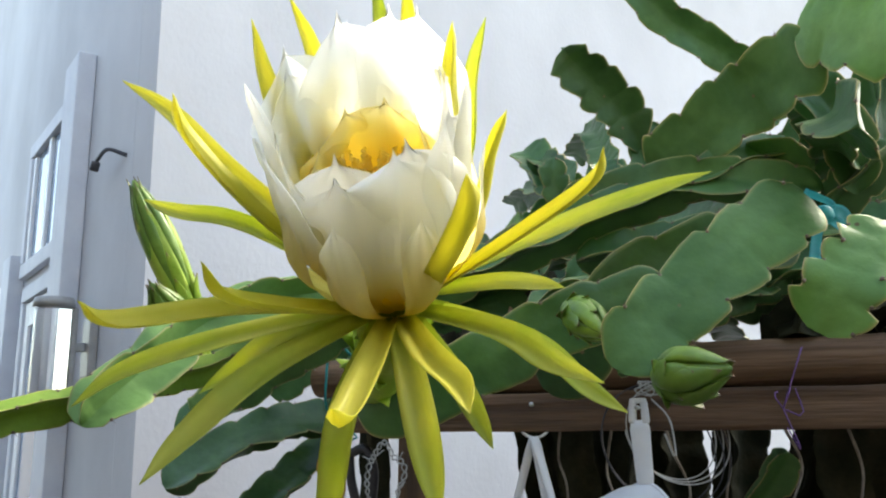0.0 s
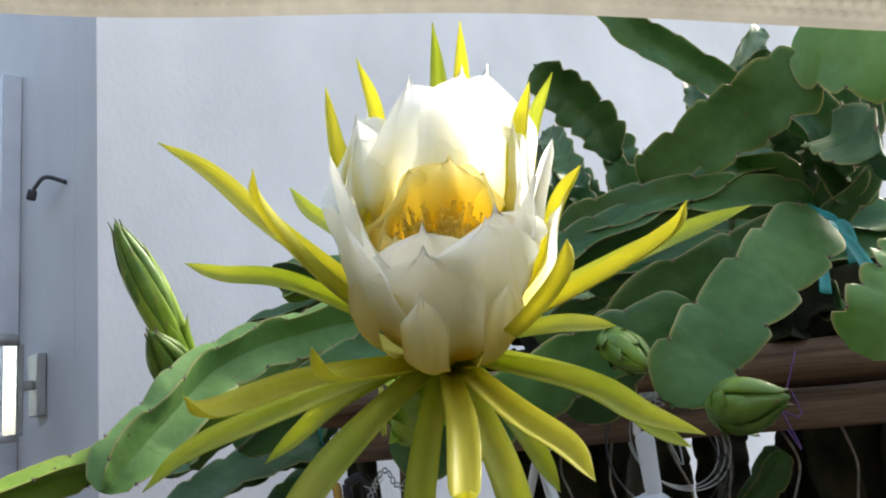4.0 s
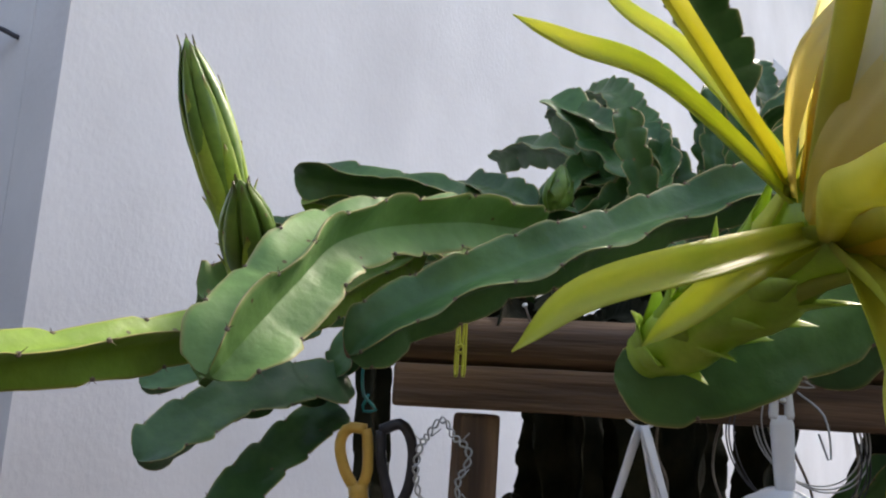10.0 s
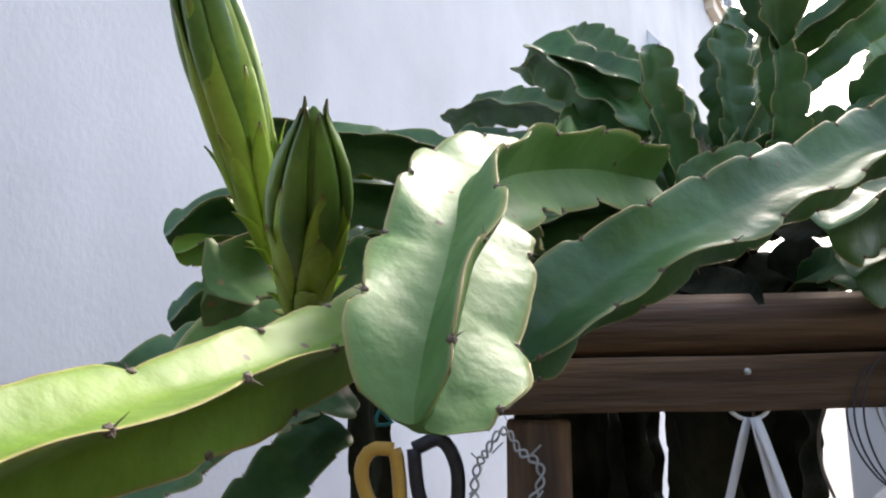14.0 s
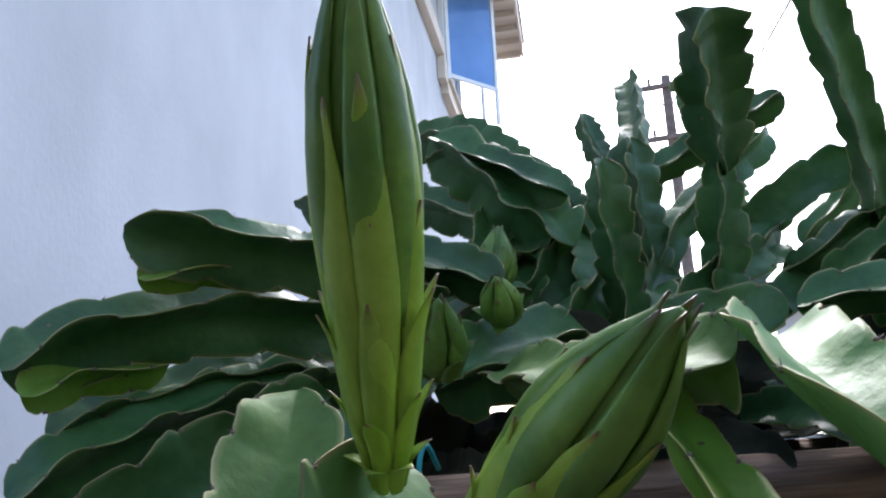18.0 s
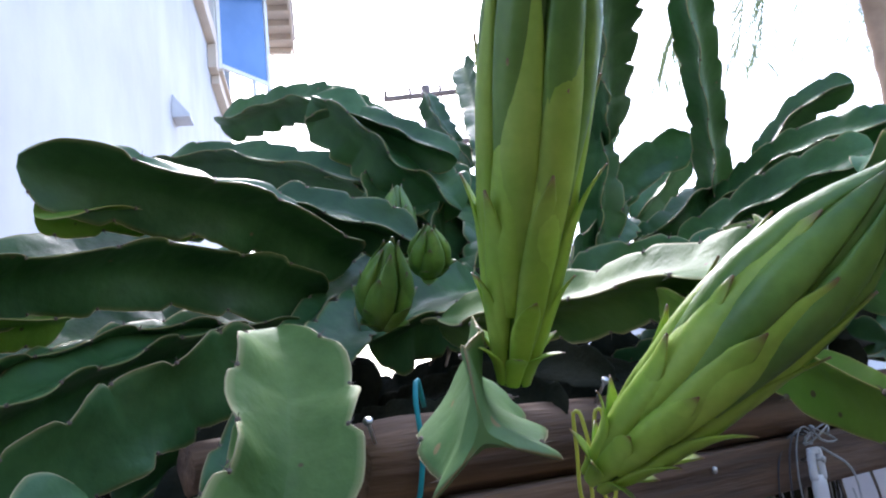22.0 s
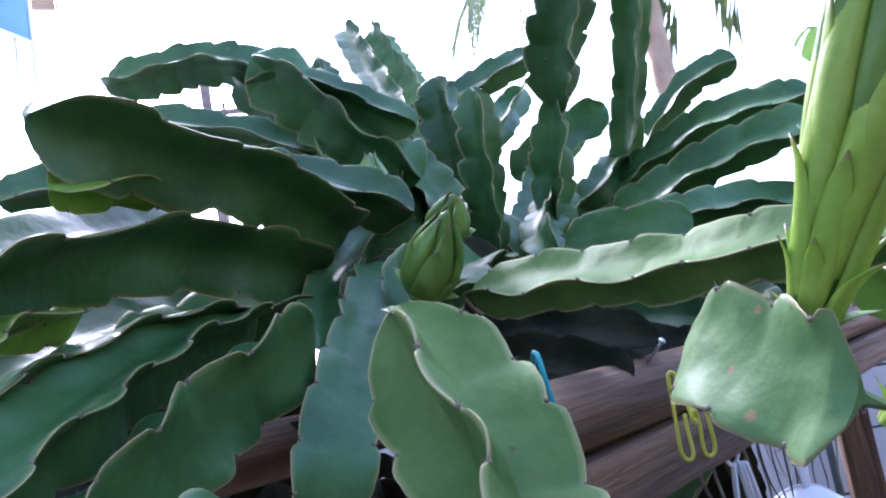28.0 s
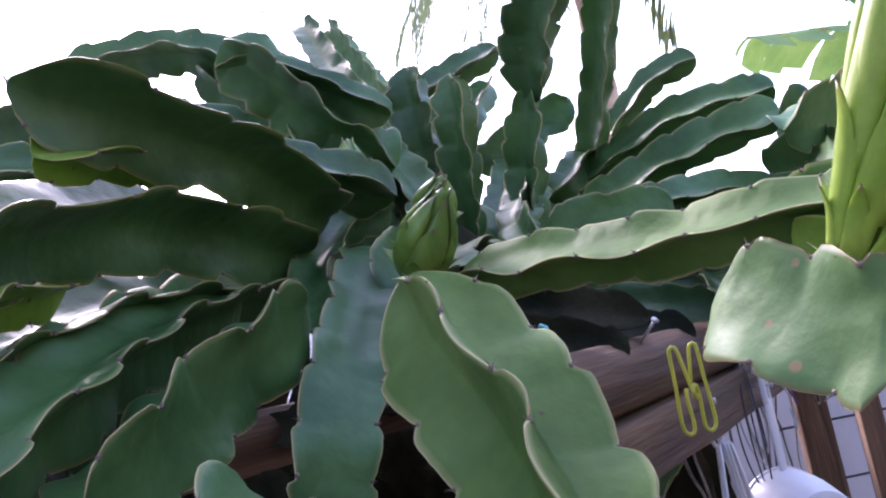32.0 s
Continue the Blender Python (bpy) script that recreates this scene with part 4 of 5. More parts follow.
def bud(name, base_at, tip_at, radius, label, mat=None, rows=((0.30, 6, 0.72, 0.02), (0.14, 6, 0.55, 0.05), (0.03, 6, 0.34, 0.1), (0.0, 6, 0.16, 0.2)), profile=LONG_BUD, turn=0.0, low=None, group="cactus flower buds"):
    """A closed bud: a pointed core wrapped in overlapping fleshy scales. rows: start along the bud, how many, length, flare."""
    mat = mat or BUD
    b, tip = Vector(base_at), Vector(tip_at)
    axis = (tip - b).normalized()
    size = (tip - b).length
    x = axis.orthogonal().normalized()
    y = axis.cross(x)
    at, wide = [q[0] for q in profile], [q[1] for q in profile]

    def reach(u):
        return radius * float(np.interp(u, at, wide))

    bm = bmesh.new()
    skin(bm, [[b + axis * size * u + (x * math.cos(a) + y * math.sin(a)) * reach(u) * 0.88 for a in (2 * math.pi * i / 20 for i in range(20))] for u in (k / 20 for k in range(21))])
    top = base(name, b, label, "flower bud", group)
    hang(part("core", bm, mat), top)
    for row, (start, count, long, flare) in enumerate(rows):
        for i in range(count):
            ang = turn + 2 * math.pi * (i + 0.5 * (row % 2) + rng.uniform(-0.10, 0.10)) / count + row * 0.35
            out = x * math.cos(ang) + y * math.sin(ang)
            span = min(long * rng.uniform(0.88, 1.08), 1.02 - start)
            half = math.pi * max(reach(start + span * 0.45), radius * 0.4) / count * rng.uniform(0.90, 1.04)
            bm, rim = scale_of_bud(b, axis, out, size, reach, start, span, half, 0.50, flare * radius * rng.uniform(0.2, 1.4) + 0.0013 * row, 0.025 * radius * row, rng.uniform(-0.12, 0.12) * radius)
            ob = hang(part("scale", bm, low if low and row >= 1 else mat), top)
            keel = ob.data.attributes.new("rim", "FLOAT", "POINT")
            keel.data.foreach_set("value", np.array(rim, np.float32))
    return top


FLOWER = Vector((0.198, 0.703, 1.760))
TUBE = Vector((0.157, 0.883, 1.682))
AXIS = Vector((0.0, -0.875, 0.484)).normalized()
FX = Vector((1, 0, 0))
FY = AXIS.cross(FX) * -1


def flower():
    """The open dragon fruit flower: a scaly tube, pale petals round a yellow heart, and long recurved outer segments."""
    top = base("cactus_flower", TUBE, "large open white cactus flower with yellow-green outer petals", "flower")
    bm = bmesh.new()
    tube(bm, [TUBE, TUBE.lerp(FLOWER, 0.5) + Vector((0, 0.01, -0.012)), FLOWER, FLOWER + AXIS * 0.03], lambda u: 0.019 + 0.012 * u + 0.006 * math.sin(u * 9) ** 2, 14)
    hang(part("tube", bm, BUD_LIME, None, "green flower tube"), top)
    way = (FLOWER - TUBE).normalized()
    x = way.orthogonal().normalized()
    y = way.cross(x)
    for row in range(5):
        for i in range(6):
            ang = 2 * math.pi * (i + 0.5 * (row % 2)) / 6 + row * 0.2
            out = x * math.cos(ang) + y * math.sin(ang)
            size = 0.034 + 0.016 * row
            cs = [TUBE + way * (0.012 + 0.03 * row + size * f * 0.95) + out * (0.022 + 0.002 * row + 0.022 * f ** 2) for f in (k / 7 for k in range(8))]
            bm = bmesh.new()
            leaf(bm, cs, [way.cross(out)] * 8, [out] * 8, [0.0115 * math.sin(math.pi * (0.2 + 0.8 * k / 7)) for k in range(8)], 0.003, -0.4, 0.1)
            hang(part("bract", bm, BUD_LIME if row < 4 else SEPAL_GREEN), top)

    toward = Vector((-0.1, -1, 0)) - AXIS * AXIS.dot(Vector((-0.1, -1, 0)))
    toward.normalize()

    def cup(u, wide):
        return wide * (0.40 + 0.60 * math.sin(min(1, u * 1.7) * math.pi / 2)) * (1 - 0.16 * max(0, u - 0.55) / 0.45)

    for ring, (count, wide, long, half, shift) in enumerate(((7, 0.067, 0.212, 0.043, 0.0), (8, 0.066, 0.216, 0.040, 0.5), (8, 0.058, 0.165, 0.044, 0.25), (8, 0.079, 0.185, 0.018, 0.35))):
        for i in range(count):
            ang = 2 * math.pi * (i + shift) / count + rng.uniform(-0.08, 0.08)
            out = FX * math.cos(ang) + FY * math.sin(ang)
            side = AXIS.cross(out)
            size = long * rng.uniform(0.92, 1.05) * (1.03 - 0.13 * out.dot(toward))
            open_by = rng.uniform(-0.004, 0.03) if ring == 0 else rng.uniform(-0.010, 0.012) if ring == 1 else -0.008 if ring == 2 else rng.uniform(0.0, 0.022)
            cs, ws, ss, us = [], [], [], []
            for k in range(22):
                u = k / 21
                r = cup(u, wide) + open_by * u * u
                cs.append(FLOWER + AXIS * size * u + out * r)
                ws.append(half * (0.5 + 0.5 * math.sin(min(1, u / 0.55) * math.pi / 2)) * (1 if u < 0.72 else max(0.03, 1 - ((u - 0.72) / 0.28) ** (3.6 if ring < 3 else 1.8))))
                wob = 0.3 * math.sin(u * 7 + i * 2.1) * u
                ss.append((side + out * wob).normalized()), us.append(out)
            bm = bmesh.new()
            sheet(bm, cs, ss, us, ws, -0.34)
            petal = hang(part("petal", bm, PETAL, None, "white petal" if i == 0 and ring == 0 else ""), top)
            rim = petal.data.attributes.new("rim", "FLOAT", "POINT")
            rim.data.foreach_set("value", np.repeat(np.array([min(1, max(0, 1.5 * (1 - k / 21 / (0.62, 0.68, 1.6, 1.0)[ring]))) for k in range(22)], np.float32), 17))
    bm = bmesh.new()
    for i in range(420):
        ang, r = i * 2.39996, 0.006 + 0.036 * math.sqrt(rng.random())
        out = FX * math.cos(ang) + FY * math.sin(ang)
        size = rng.uniform(0.055, 0.085)
        p0, p1 = FLOWER + AXIS * 0.03 + out * r * 0.6, FLOWER + AXIS * (0.055 + size) + out * (r * 0.95)
        tube(bm, [p0, p1], 0.0006, 4)
        bmesh.ops.create_icosphere(bm, subdivisions=1, radius=0.0017, matrix=Matrix.Translation(p1))
    core = bmesh.new()
    rings = [(0.022, 0.02), (0.030, 0.045), (0.030, 0.065), (0.022, 0.078), (0.010, 0.082)]
    skin(core, [[FLOWER + AXIS * h + (FX * math.cos(a) + FY * math.sin(a)) * r * (1 + 0.06 * math.sin(5 * a)) for a in (2 * math.pi * i / 28 for i in range(28))] for r, h in rings])
    hang(part("heart", core, INNER, None, "golden yellow heart of the flower"), top)
    tagged(hang(part("stamens", bm, INNER, None, "mass of yellow stamens"), top), kind="stuff")
    def sepal(tip, half, curl=0.0, mat=SEPAL, lift=0.45):
        tip = Vector(tip)
        off = tip - FLOWER
        radial = (off - AXIS * off.dot(AXIS)).normalized()
        start = FLOWER + radial * 0.026 - AXIS * 0.004
        size = (tip - start).length
        mid = start.lerp(tip, 0.45) + (radial * 0.5 + AXIS * lift) * size * 0.16
        aside = AXIS.cross(radial) * size * rng.uniform(-0.03, 0.03)
        late = start.lerp(tip, 0.78) + (radial * 0.5 + AXIS * lift) * size * rng.uniform(0.04, 0.08) - aside
        pts = curve_points([start, mid + aside, late, tip] if not curl else [start, mid + aside, start.lerp(tip, 0.86) + radial * size * 0.06, tip + AXIS * curl * 0.4], 8)
        fr = frames_along(pts, AXIS)
        n = len(pts)
        half *= 0.86
        ws = [half * (0.72 + 0.28 * math.sin(min(1, k / n / 0.4) * math.pi / 2)) * (1 if k / n < 0.4 else max(0.0, 1 - ((k / (n - 1) - 0.4) / 0.6) ** 2.3)) for k in range(n)]
        bm = bmesh.new()
        leaf(bm, pts, [f[2] for f in fr], [f[1] for f in fr], ws, 0.0026, 0.55, -0.14)
        hang(part("outer_petal", bm, mat, None, ""), top)

    for tip, half, curl, mat, lift in (
            ((-0.026, 0.628, 1.935), 0.012, 0, SEPAL, 0.4), ((0.077, 0.491, 1.856), 0.012, 0.02, SEPAL, 0.3), ((-0.019, 0.672, 1.841), 0.011, 0, SEPAL_GREEN, 0.6),
            ((0.476, 0.666, 1.851), 0.012, 0, SEPAL_GREEN, 0.3), ((0.36, 0.511, 1.817), 0.011, 0.02, SEPAL, 0.3), ((0.354, 0.518, 1.668), 0.013, 0, SEPAL_GREEN, 0.5),
            ((0.037, 0.465, 1.715), 0.012, 0.02, SEPAL, 0.3), ((-0.033, 0.598, 1.66), 0.012, 0, SEPAL_GREEN, 0.7), ((0.046, 0.65, 1.67), 0.011, 0, SEPAL_GREEN, 0.7),
            ((0.111, 0.467, 1.735), 0.012, 0.03, SEPAL, 0.2), ((0.193, 0.455, 1.648), 0.013, 0.03, SEPAL, 0.4), ((0.269, 0.47, 1.65), 0.014, 0, SEPAL, 0.5),
            ((0.284, 0.696, 1.622), 0.012, 0, SEPAL_GREEN, 0.6), ((0.395, 0.675, 1.65), 0.012, 0, SEPAL_GREEN, 0.6), ((0.35, 0.695, 1.758), 0.011, 0, SEPAL_GREEN, 0.5),
            ((0.27, 0.478, 1.791), 0.017, 0.02, SEPAL, 0.1), ((0.126, 0.49, 1.914), 0.013, 0, SEPAL, 0.0), ((0.147, 0.506, 1.94), 0.011, 0, SEPAL, 0.0),
            ((0.203, 0.53, 1.975), 0.010, 0, SEPAL_GREEN, 0.0), ((0.225, 0.55, 1.985), 0.010, 0, SEPAL, 0.0), ((0.262, 0.494, 1.909), 0.015, 0, SEPAL, 0.0),
            ((0.285, 0.526, 1.928), 0.011, 0, SEPAL_GREEN, 0.1), ((0.298, 0.531, 1.859), 0.014, 0, SEPAL, 0.1), ((0.064, 0.500, 1.61), 0.014, 0, SEPAL_GREEN, 0.8),
            ((0.151, 0.615, 1.555), 0.014, 0, SEPAL_GREEN, 0.8), ((0.245, 0.575, 1.578), 0.015, 0, SEPAL_GREEN, 0.8), ((0.06, 0.77, 1.93), 0.011, 0, SEPAL_GREEN, 0.2),
            ((0.1275, 0.475, 1.861), 0.018, 0, PETAL, 0.1), ((0.271, 0.486, 1.865), 0.018, 0, PETAL, 0.1)):
        sepal(tip, half, curl, mat, lift)
    return top


flower()
BIG = ((0.34, 7, 0.68, 0.02), (0.22, 6, 0.60, 0.10), (0.13, 6, 0.46, 0.16), (0.06, 6, 0.34, 0.34), (0.0, 6, 0.20, 0.30), (-0.02, 6, 0.09, 0.22))
ROUND = ((0.12, 5, 0.90, 0.05), (0.05, 5, 0.64, 0.28), (0.0, 5, 0.42, 0.42), (-0.02, 4, 0.22, 0.5))
bud("flower_bud", (-0.1675, 1.279, 1.772), (-0.259, 1.178, 2.017), 0.0275, "tall closed green flower bud standing upright on its stem", BUD, BIG, LONG_BUD, 0.5, BUD_LIME)
bud("flower_bud", (-0.150, 1.245, 1.714), (-0.177, 1.077, 1.836), 0.028, "pointed green flower bud growing beside a taller one", BUD, BIG, LONG_BUD, 1.1, BUD_LIME)
bud("flower_bud", (0.354, 1.701, 1.987), (0.361, 1.693, 2.082), 0.024, "small round green bud on a shaded stem", BUD, ROUND, ROUND_BUD)
bud("flower_bud", (0.150, 1.59, 1.858), (0.100, 1.535, 1.932), 0.025, "small round green bud on a shaded stem", BUD, ROUND, ROUND_BUD, 0.4)
bud("flower_bud", (0.248, 1.584, 1.922), (0.205, 1.552, 1.968), 0.021, "small round green bud on a shaded stem", BUD, ROUND, ROUND_BUD, 0.9)
bud("flower_bud", (0.428, 0.707, 1.678), (0.477, 0.659, 1.684), 0.0205, "plump green bud hanging below a broad stem", BUD, ROUND, ROUND_BUD, 0.2)
bud("flower_bud", (0.367, 0.815, 1.757), (0.394, 0.746, 1.719), 0.016, "long green bud lying along a stem", BUD, ROUND, ROUND_BUD, 0.7)


# ---------------------------------------------------------------- timber trellis and what hangs on it
RAIL = Vector((0.93, -0.3676, 0)).normalized()
ACROSS = Vector((-RAIL.y, RAIL.x, 0))


def along(s, z, out=0.0):
    """A point s metres along the trellis from the post's corner, out towards the eye."""
    return Vector((0.0, 1.492, z)) + RAIL * s - ACROSS * out


def log(name, a, b, radius, label, knots=3):
    """A rough round pole with a lengthwise crack and a few knots."""
    line = [a.lerp(b, k / 40) for k in range(41)]
    axis = (b - a).normalized()
    fr = frames_along(line, Vector((0, 0, 1)) if abs(axis.z) < 0.9 else Vector((1, 0, 0)))
    rings = []
    for k, (p, (t, u, v)) in enumerate(zip(line, fr)):
        ring = []
        for i in range(20):
            ang = 2 * math.pi * i / 20
            r = radius * (1 + 0.05 * noise.noise((k * 0.21, math.cos(ang) * 1.3, math.sin(ang) * 1.3 + radius * 90)) - (0.07 if i == 2 and 4 < k < 33 else 0))
            r *= 0.9 if k in (0, 40) else 1
            ring.append(p + (u * math.cos(ang) + v * math.sin(ang)) * r)
        rings.append(ring)
    bm = bmesh.new()
    # the grain runs along z of the object, so the pole is built upright and turned
    m = axis.to_track_quat("Z", "Y").to_matrix().to_4x4()
    inv = (Matrix.Translation(a) @ m).inverted()
    skin(bm, [[inv @ q for q in ring] for ring in rings])
    ob = part(name, bm, WOOD, None)
    ob.matrix_world = Matrix.Translation(a) @ m
    return tagged(ob, label, "timber pole", "trellis timbers")


log("timber_pole", along(-0.03, 1.722, -0.005), along(2.0, 1.722, -0.005), 0.036, "weathered brown round timber rail of the trellis")
log("timber_pole", along(-0.02, 1.722, -0.42), along(2.0, 1.722, -0.42), 0.036, "weathered round timber rail at the back of the trellis")


def beam(a, b, w, h, label):
    axis = (b - a).normalized()
    m = axis.to_track_quat("Z", "Y").to_matrix().to_4x4()
    bm = bmesh.new()
    box(bm, (w, h, (b - a).length), Matrix.Translation((0, 0, (b - a).length / 2)), 0.006)
    bmesh.ops.subdivide_edges(bm, edges=[e for e in bm.edges if e.calc_length() > 0.3], cuts=16)
    for v in bm.verts:
        v.co.x += 0.0025 * noise.noise(v.co * 9)
        v.co.y += 0.0025 * noise.noise(v.co * 9 + Vector((5, 0, 0)))
    ob = part("timber_beam", bm, WOOD, None, "", smooth=False)
    ob.matrix_world = Matrix.Translation(a) @ m
    return tagged(ob, label, "timber beam", "trellis timbers")


# stems tangled over the trellis between its two rails; near-black ones stand for the shaded gap
plant(along(0.6, 0.0, -0.2), "mass of cactus stems lying across the trellis, dark green and near black for shade")
for i in range(16):
    s0, z0 = 0.12 + 0.075 * i, (1.765 if i > 4 else 1.715) + 0.03 * (i % 3)
    ds = rng.uniform(-0.14, 0.14)
    stem([along(s0, z0, 0.02), along(s0 + ds * 0.3, z0 + 0.035, -0.12), along(s0 + ds * 0.8, z0 + 0.02, -0.3), along(s0 + ds, z0, -0.46)], (0.1, 0.2, 1), 0.036 if i > 4 else 0.03, 112, OLD_SHADED if i < 5 or i % 4 == 1 else GREEN, "")


beam(along(0.05, 1.656, 0.0), along(2.0, 1.656, 0.0), 0.068, 0.06, "weathered brown square timber rail under the round one")
for s, out in ((0.165, -0.01), (1.15, -0.01), (1.15, -0.44), (1.9, -0.01)):
    beam(along(s, 0.0, out), along(s, 1.62, out), 0.058, 0.058, "weathered brown square trellis post standing on the ground")


def ring_of(bm, centre, normal, radius, wire, part_of=1.0, start=0.0, squash=1.0, n=28):
    x = Vector(normal).orthogonal().normalized()
    y = Vector(normal).normalized().cross(x)
    pts = [Vector(centre) + (x * math.cos(start + 2 * math.pi * part_of * k / n) + y * squash * math.sin(start + 2 * math.pi * part_of * k / n)) * radius for k in range(n + 1)]
    tube(bm, pts, wire, 6, gap=0.004)


def strip(bm, a, b, w0, w1, thick, face):
    """A flat tapering handle from a to b, its broad side towards face."""
    a, b, face = Vector(a), Vector(b), Vector(face).normalized()
    t = (b - a).normalized()
    side = t.cross(face).normalized()
    up = side.cross(t)
    rings = []
    for k in range(9):
        f = k / 8
        w = (w0 + (w1 - w0) * f) * (1 if 0 < k < 8 else 0.75)
        p = a.lerp(b, f)
        rings.append([p + side * w + up * thick * 0.4, p + side * w * 0.8 + up * thick, p - side * w * 0.8 + up * thick, p - side * w + up * thick * 0.4, p - side * w - up * thick * 0.4, p + side * w - up * thick * 0.4])
    skin(bm, rings)


def bowl(bm, rim, axis, r_rim, r_base, deep, wall=0.0022, n=36):
    """A round open measure: rim centre, axis from rim to base."""
    axis = Vector(axis).normalized()
    x = axis.orthogonal().normalized()
    y = axis.cross(x)
    prof = [(r_rim + 0.002, -0.001), (r_rim + 0.002, 0.003), (r_rim, 0.004), (r_rim * 0.98, deep * 0.4), (r_base * 1.06, deep * 0.82), (r_base, deep * 0.96), (r_base * 0.9, deep), (r_base * 0.4, deep), (0.0006, deep),
            (0.0006, deep - wall), (r_base * 0.88, deep - wall), (r_base - wall, deep * 0.93), (r_base * 1.06 - wall, deep * 0.82), (r_rim * 0.98 - wall, deep * 0.4), (r_rim - wall, -0.001)]
    rings = [[Vector(rim) + axis * h + (x * math.cos(2 * math.pi * i / n) + y * math.sin(2 * math.pi * i / n)) * r for i in range(n)] for r, h in prof]
    skin(bm, [*rings, rings[0]], caps=False)


def nail(at, way):
    bm = bmesh.new()
    tube(bm, [Vector(at), Vector(at) + Vector(way) * 0.03], 0.0016, 8)
    tube(bm, [Vector(at) + Vector(way) * 0.03, Vector(at) + Vector(way) * 0.032], 0.004, 10)
    return tagged(part("nail", bm, STEEL), "steel nail driven into the timber rail", "nail", "nails in the rails")


# ring of measuring spoons
TOWARDS = -ACROSS
hook_at = Vector((0.357, 1.325, 1.668))
nail(hook_at - TOWARDS * 0.02, TOWARDS)
spoons = base("measuring_spoons", hook_at, "white plastic measuring spoons on a ring hanging from a nail", "measuring spoons")
bm = bmesh.new()
ring_mid = hook_at + Vector((0.0, -0.004, -0.026))
ring_of(bm, ring_mid, TOWARDS, 0.026, 0.0026)
hang(part("ring", bm, PLASTIC), spoons)
low = ring_mid + Vector((0, 0, -0.024))
for n, (dx, dz, r, deep) in enumerate(((-0.052, -0.16, 0.021, 0.016), (0.030, -0.125, 0.041, 0.06), (0.022, -0.120, 0.037, 0.05), (0.04, -0.13, 0.03, 0.03))):
    end = low + RAIL * dx + Vector((0, 0, dz)) + TOWARDS * 0.006 * n
    bm = bmesh.new()
    strip(bm, low + RAIL * dx * 0.06 + TOWARDS * 0.004 * n, end, 0.0075, 0.0055, 0.0022, TOWARDS + RAIL * 0.8)
    spoon = hang(part("handle", bm, PLASTIC), spoons)
    bm = bmesh.new()
    if n != 2:
        bowl(bm, end + Vector((0, 0, -r * 0.9)) + RAIL * (-0.012 if n == 0 else 0.01), TOWARDS * 0.75 - RAIL * 0.5 - Vector((0, 0, 0.35)), r, r * 0.82, deep)
        hang(part("cup", bm, PLASTIC), spoons).data.set_sharp_from_angle(angle=radians(35))
    else:
        bm.free()

# large measuring cup
cup_at = Vector((0.507, 1.236, 1.672))
nail(cup_at - TOWARDS * 0.02 + Vector((0, 0, -0.012)), TOWARDS)
measure_cup = base("measuring_cup", cup_at, "large white plastic measuring cup hanging by its handle", "measuring cup")
bm = bmesh.new()
for k in (-1, 1):
    strip(bm, cup_at + RAIL * 0.008 * k, cup_at + RAIL * 0.010 * k + Vector((0, 0, -0.035)), 0.005, 0.006, 0.004, TOWARDS)
strip(bm, cup_at + Vector((0, 0, 0.002)), cup_at + Vector((0, 0, -0.006)), 0.012, 0.013, 0.004, TOWARDS)
strip(bm, cup_at + Vector((0, 0, -0.03)), cup_at + Vector((0.004, 0, -0.128)), 0.015, 0.012, 0.004, TOWARDS)
hang(part("handle", bm, PLASTIC), measure_cup)
bm = bmesh.new()
cup_way = (TOWARDS * 0.72 - RAIL * 0.68 - Vector((0, 0, 0.10))).normalized()
bowl(bm, cup_at + Vector((0.012, 0.012, -0.186)), cup_way, 0.066, 0.053, 0.086)
hang(part("cup", bm, PLASTIC), measure_cup).data.set_sharp_from_angle(angle=radians(35))

# scissors on a teal cord
scissors = base("scissors", (0.0, 1.52, 1.60), "pruning scissors with one yellow and one black handle", "scissors")
bm = bmesh.new()
tube(bm, [(0.036, 1.472, 1.764), (0.014, 1.462, 1.786), (0.0, 1.456, 1.768), (-0.004, 1.452, 1.72), (-0.006, 1.47, 1.67), (0.004, 1.54, 1.64), (0.018, 1.591, 1.628), (0.031, 1.591, 1.614), (0.009, 1.592, 1.613), (0.017, 1.586, 1.638)], 0.0024, 6)
tagged(part("cord", bm, TEAL), "teal plastic cord tied round the timber rail", "cord")
sx, sz = RAIL, Vector((0, 0, 1))
grip = along(-0.012, 1.552, -0.025)
bm = bmesh.new()
tube(bm, [grip + sx * 0.012 + sz * 0.035, grip - sx * 0.014 + sz * 0.035, grip - sx * 0.026 + sz * 0.012, grip - sx * 0.016 - sz * 0.025, grip + sx * 0.004 - sz * 0.05, grip + sx * 0.018 - sz * 0.03, grip + sx * 0.016 + sz * 0.02, grip + sx * 0.012 + sz * 0.035], 0.0085, 8)
tube(bm, [grip + sx * 0.006 - sz * 0.045, grip + sx * 0.012 - sz * 0.08, grip + sx * 0.026 - sz * 0.118], lambda u: 0.015 - 0.003 * u, 8)
hang(part("handle", bm, YELLOW, None, "yellow plastic handle"), scissors)
bm = bmesh.new()
g2 = grip + sx * 0.055
tube(bm, [g2 - sx * 0.02 + sz * 0.035, g2 + sx * 0.012 + sz * 0.045, g2 + sx * 0.03 + sz * 0.01, g2 + sx * 0.026 - sz * 0.045, g2 + sx * 0.008 - sz * 0.075, g2 - sx * 0.004 - sz * 0.05, g2 - sx * 0.016 - sz * 0.01, g2 - sx * 0.02 + sz * 0.035], 0.0085, 8)
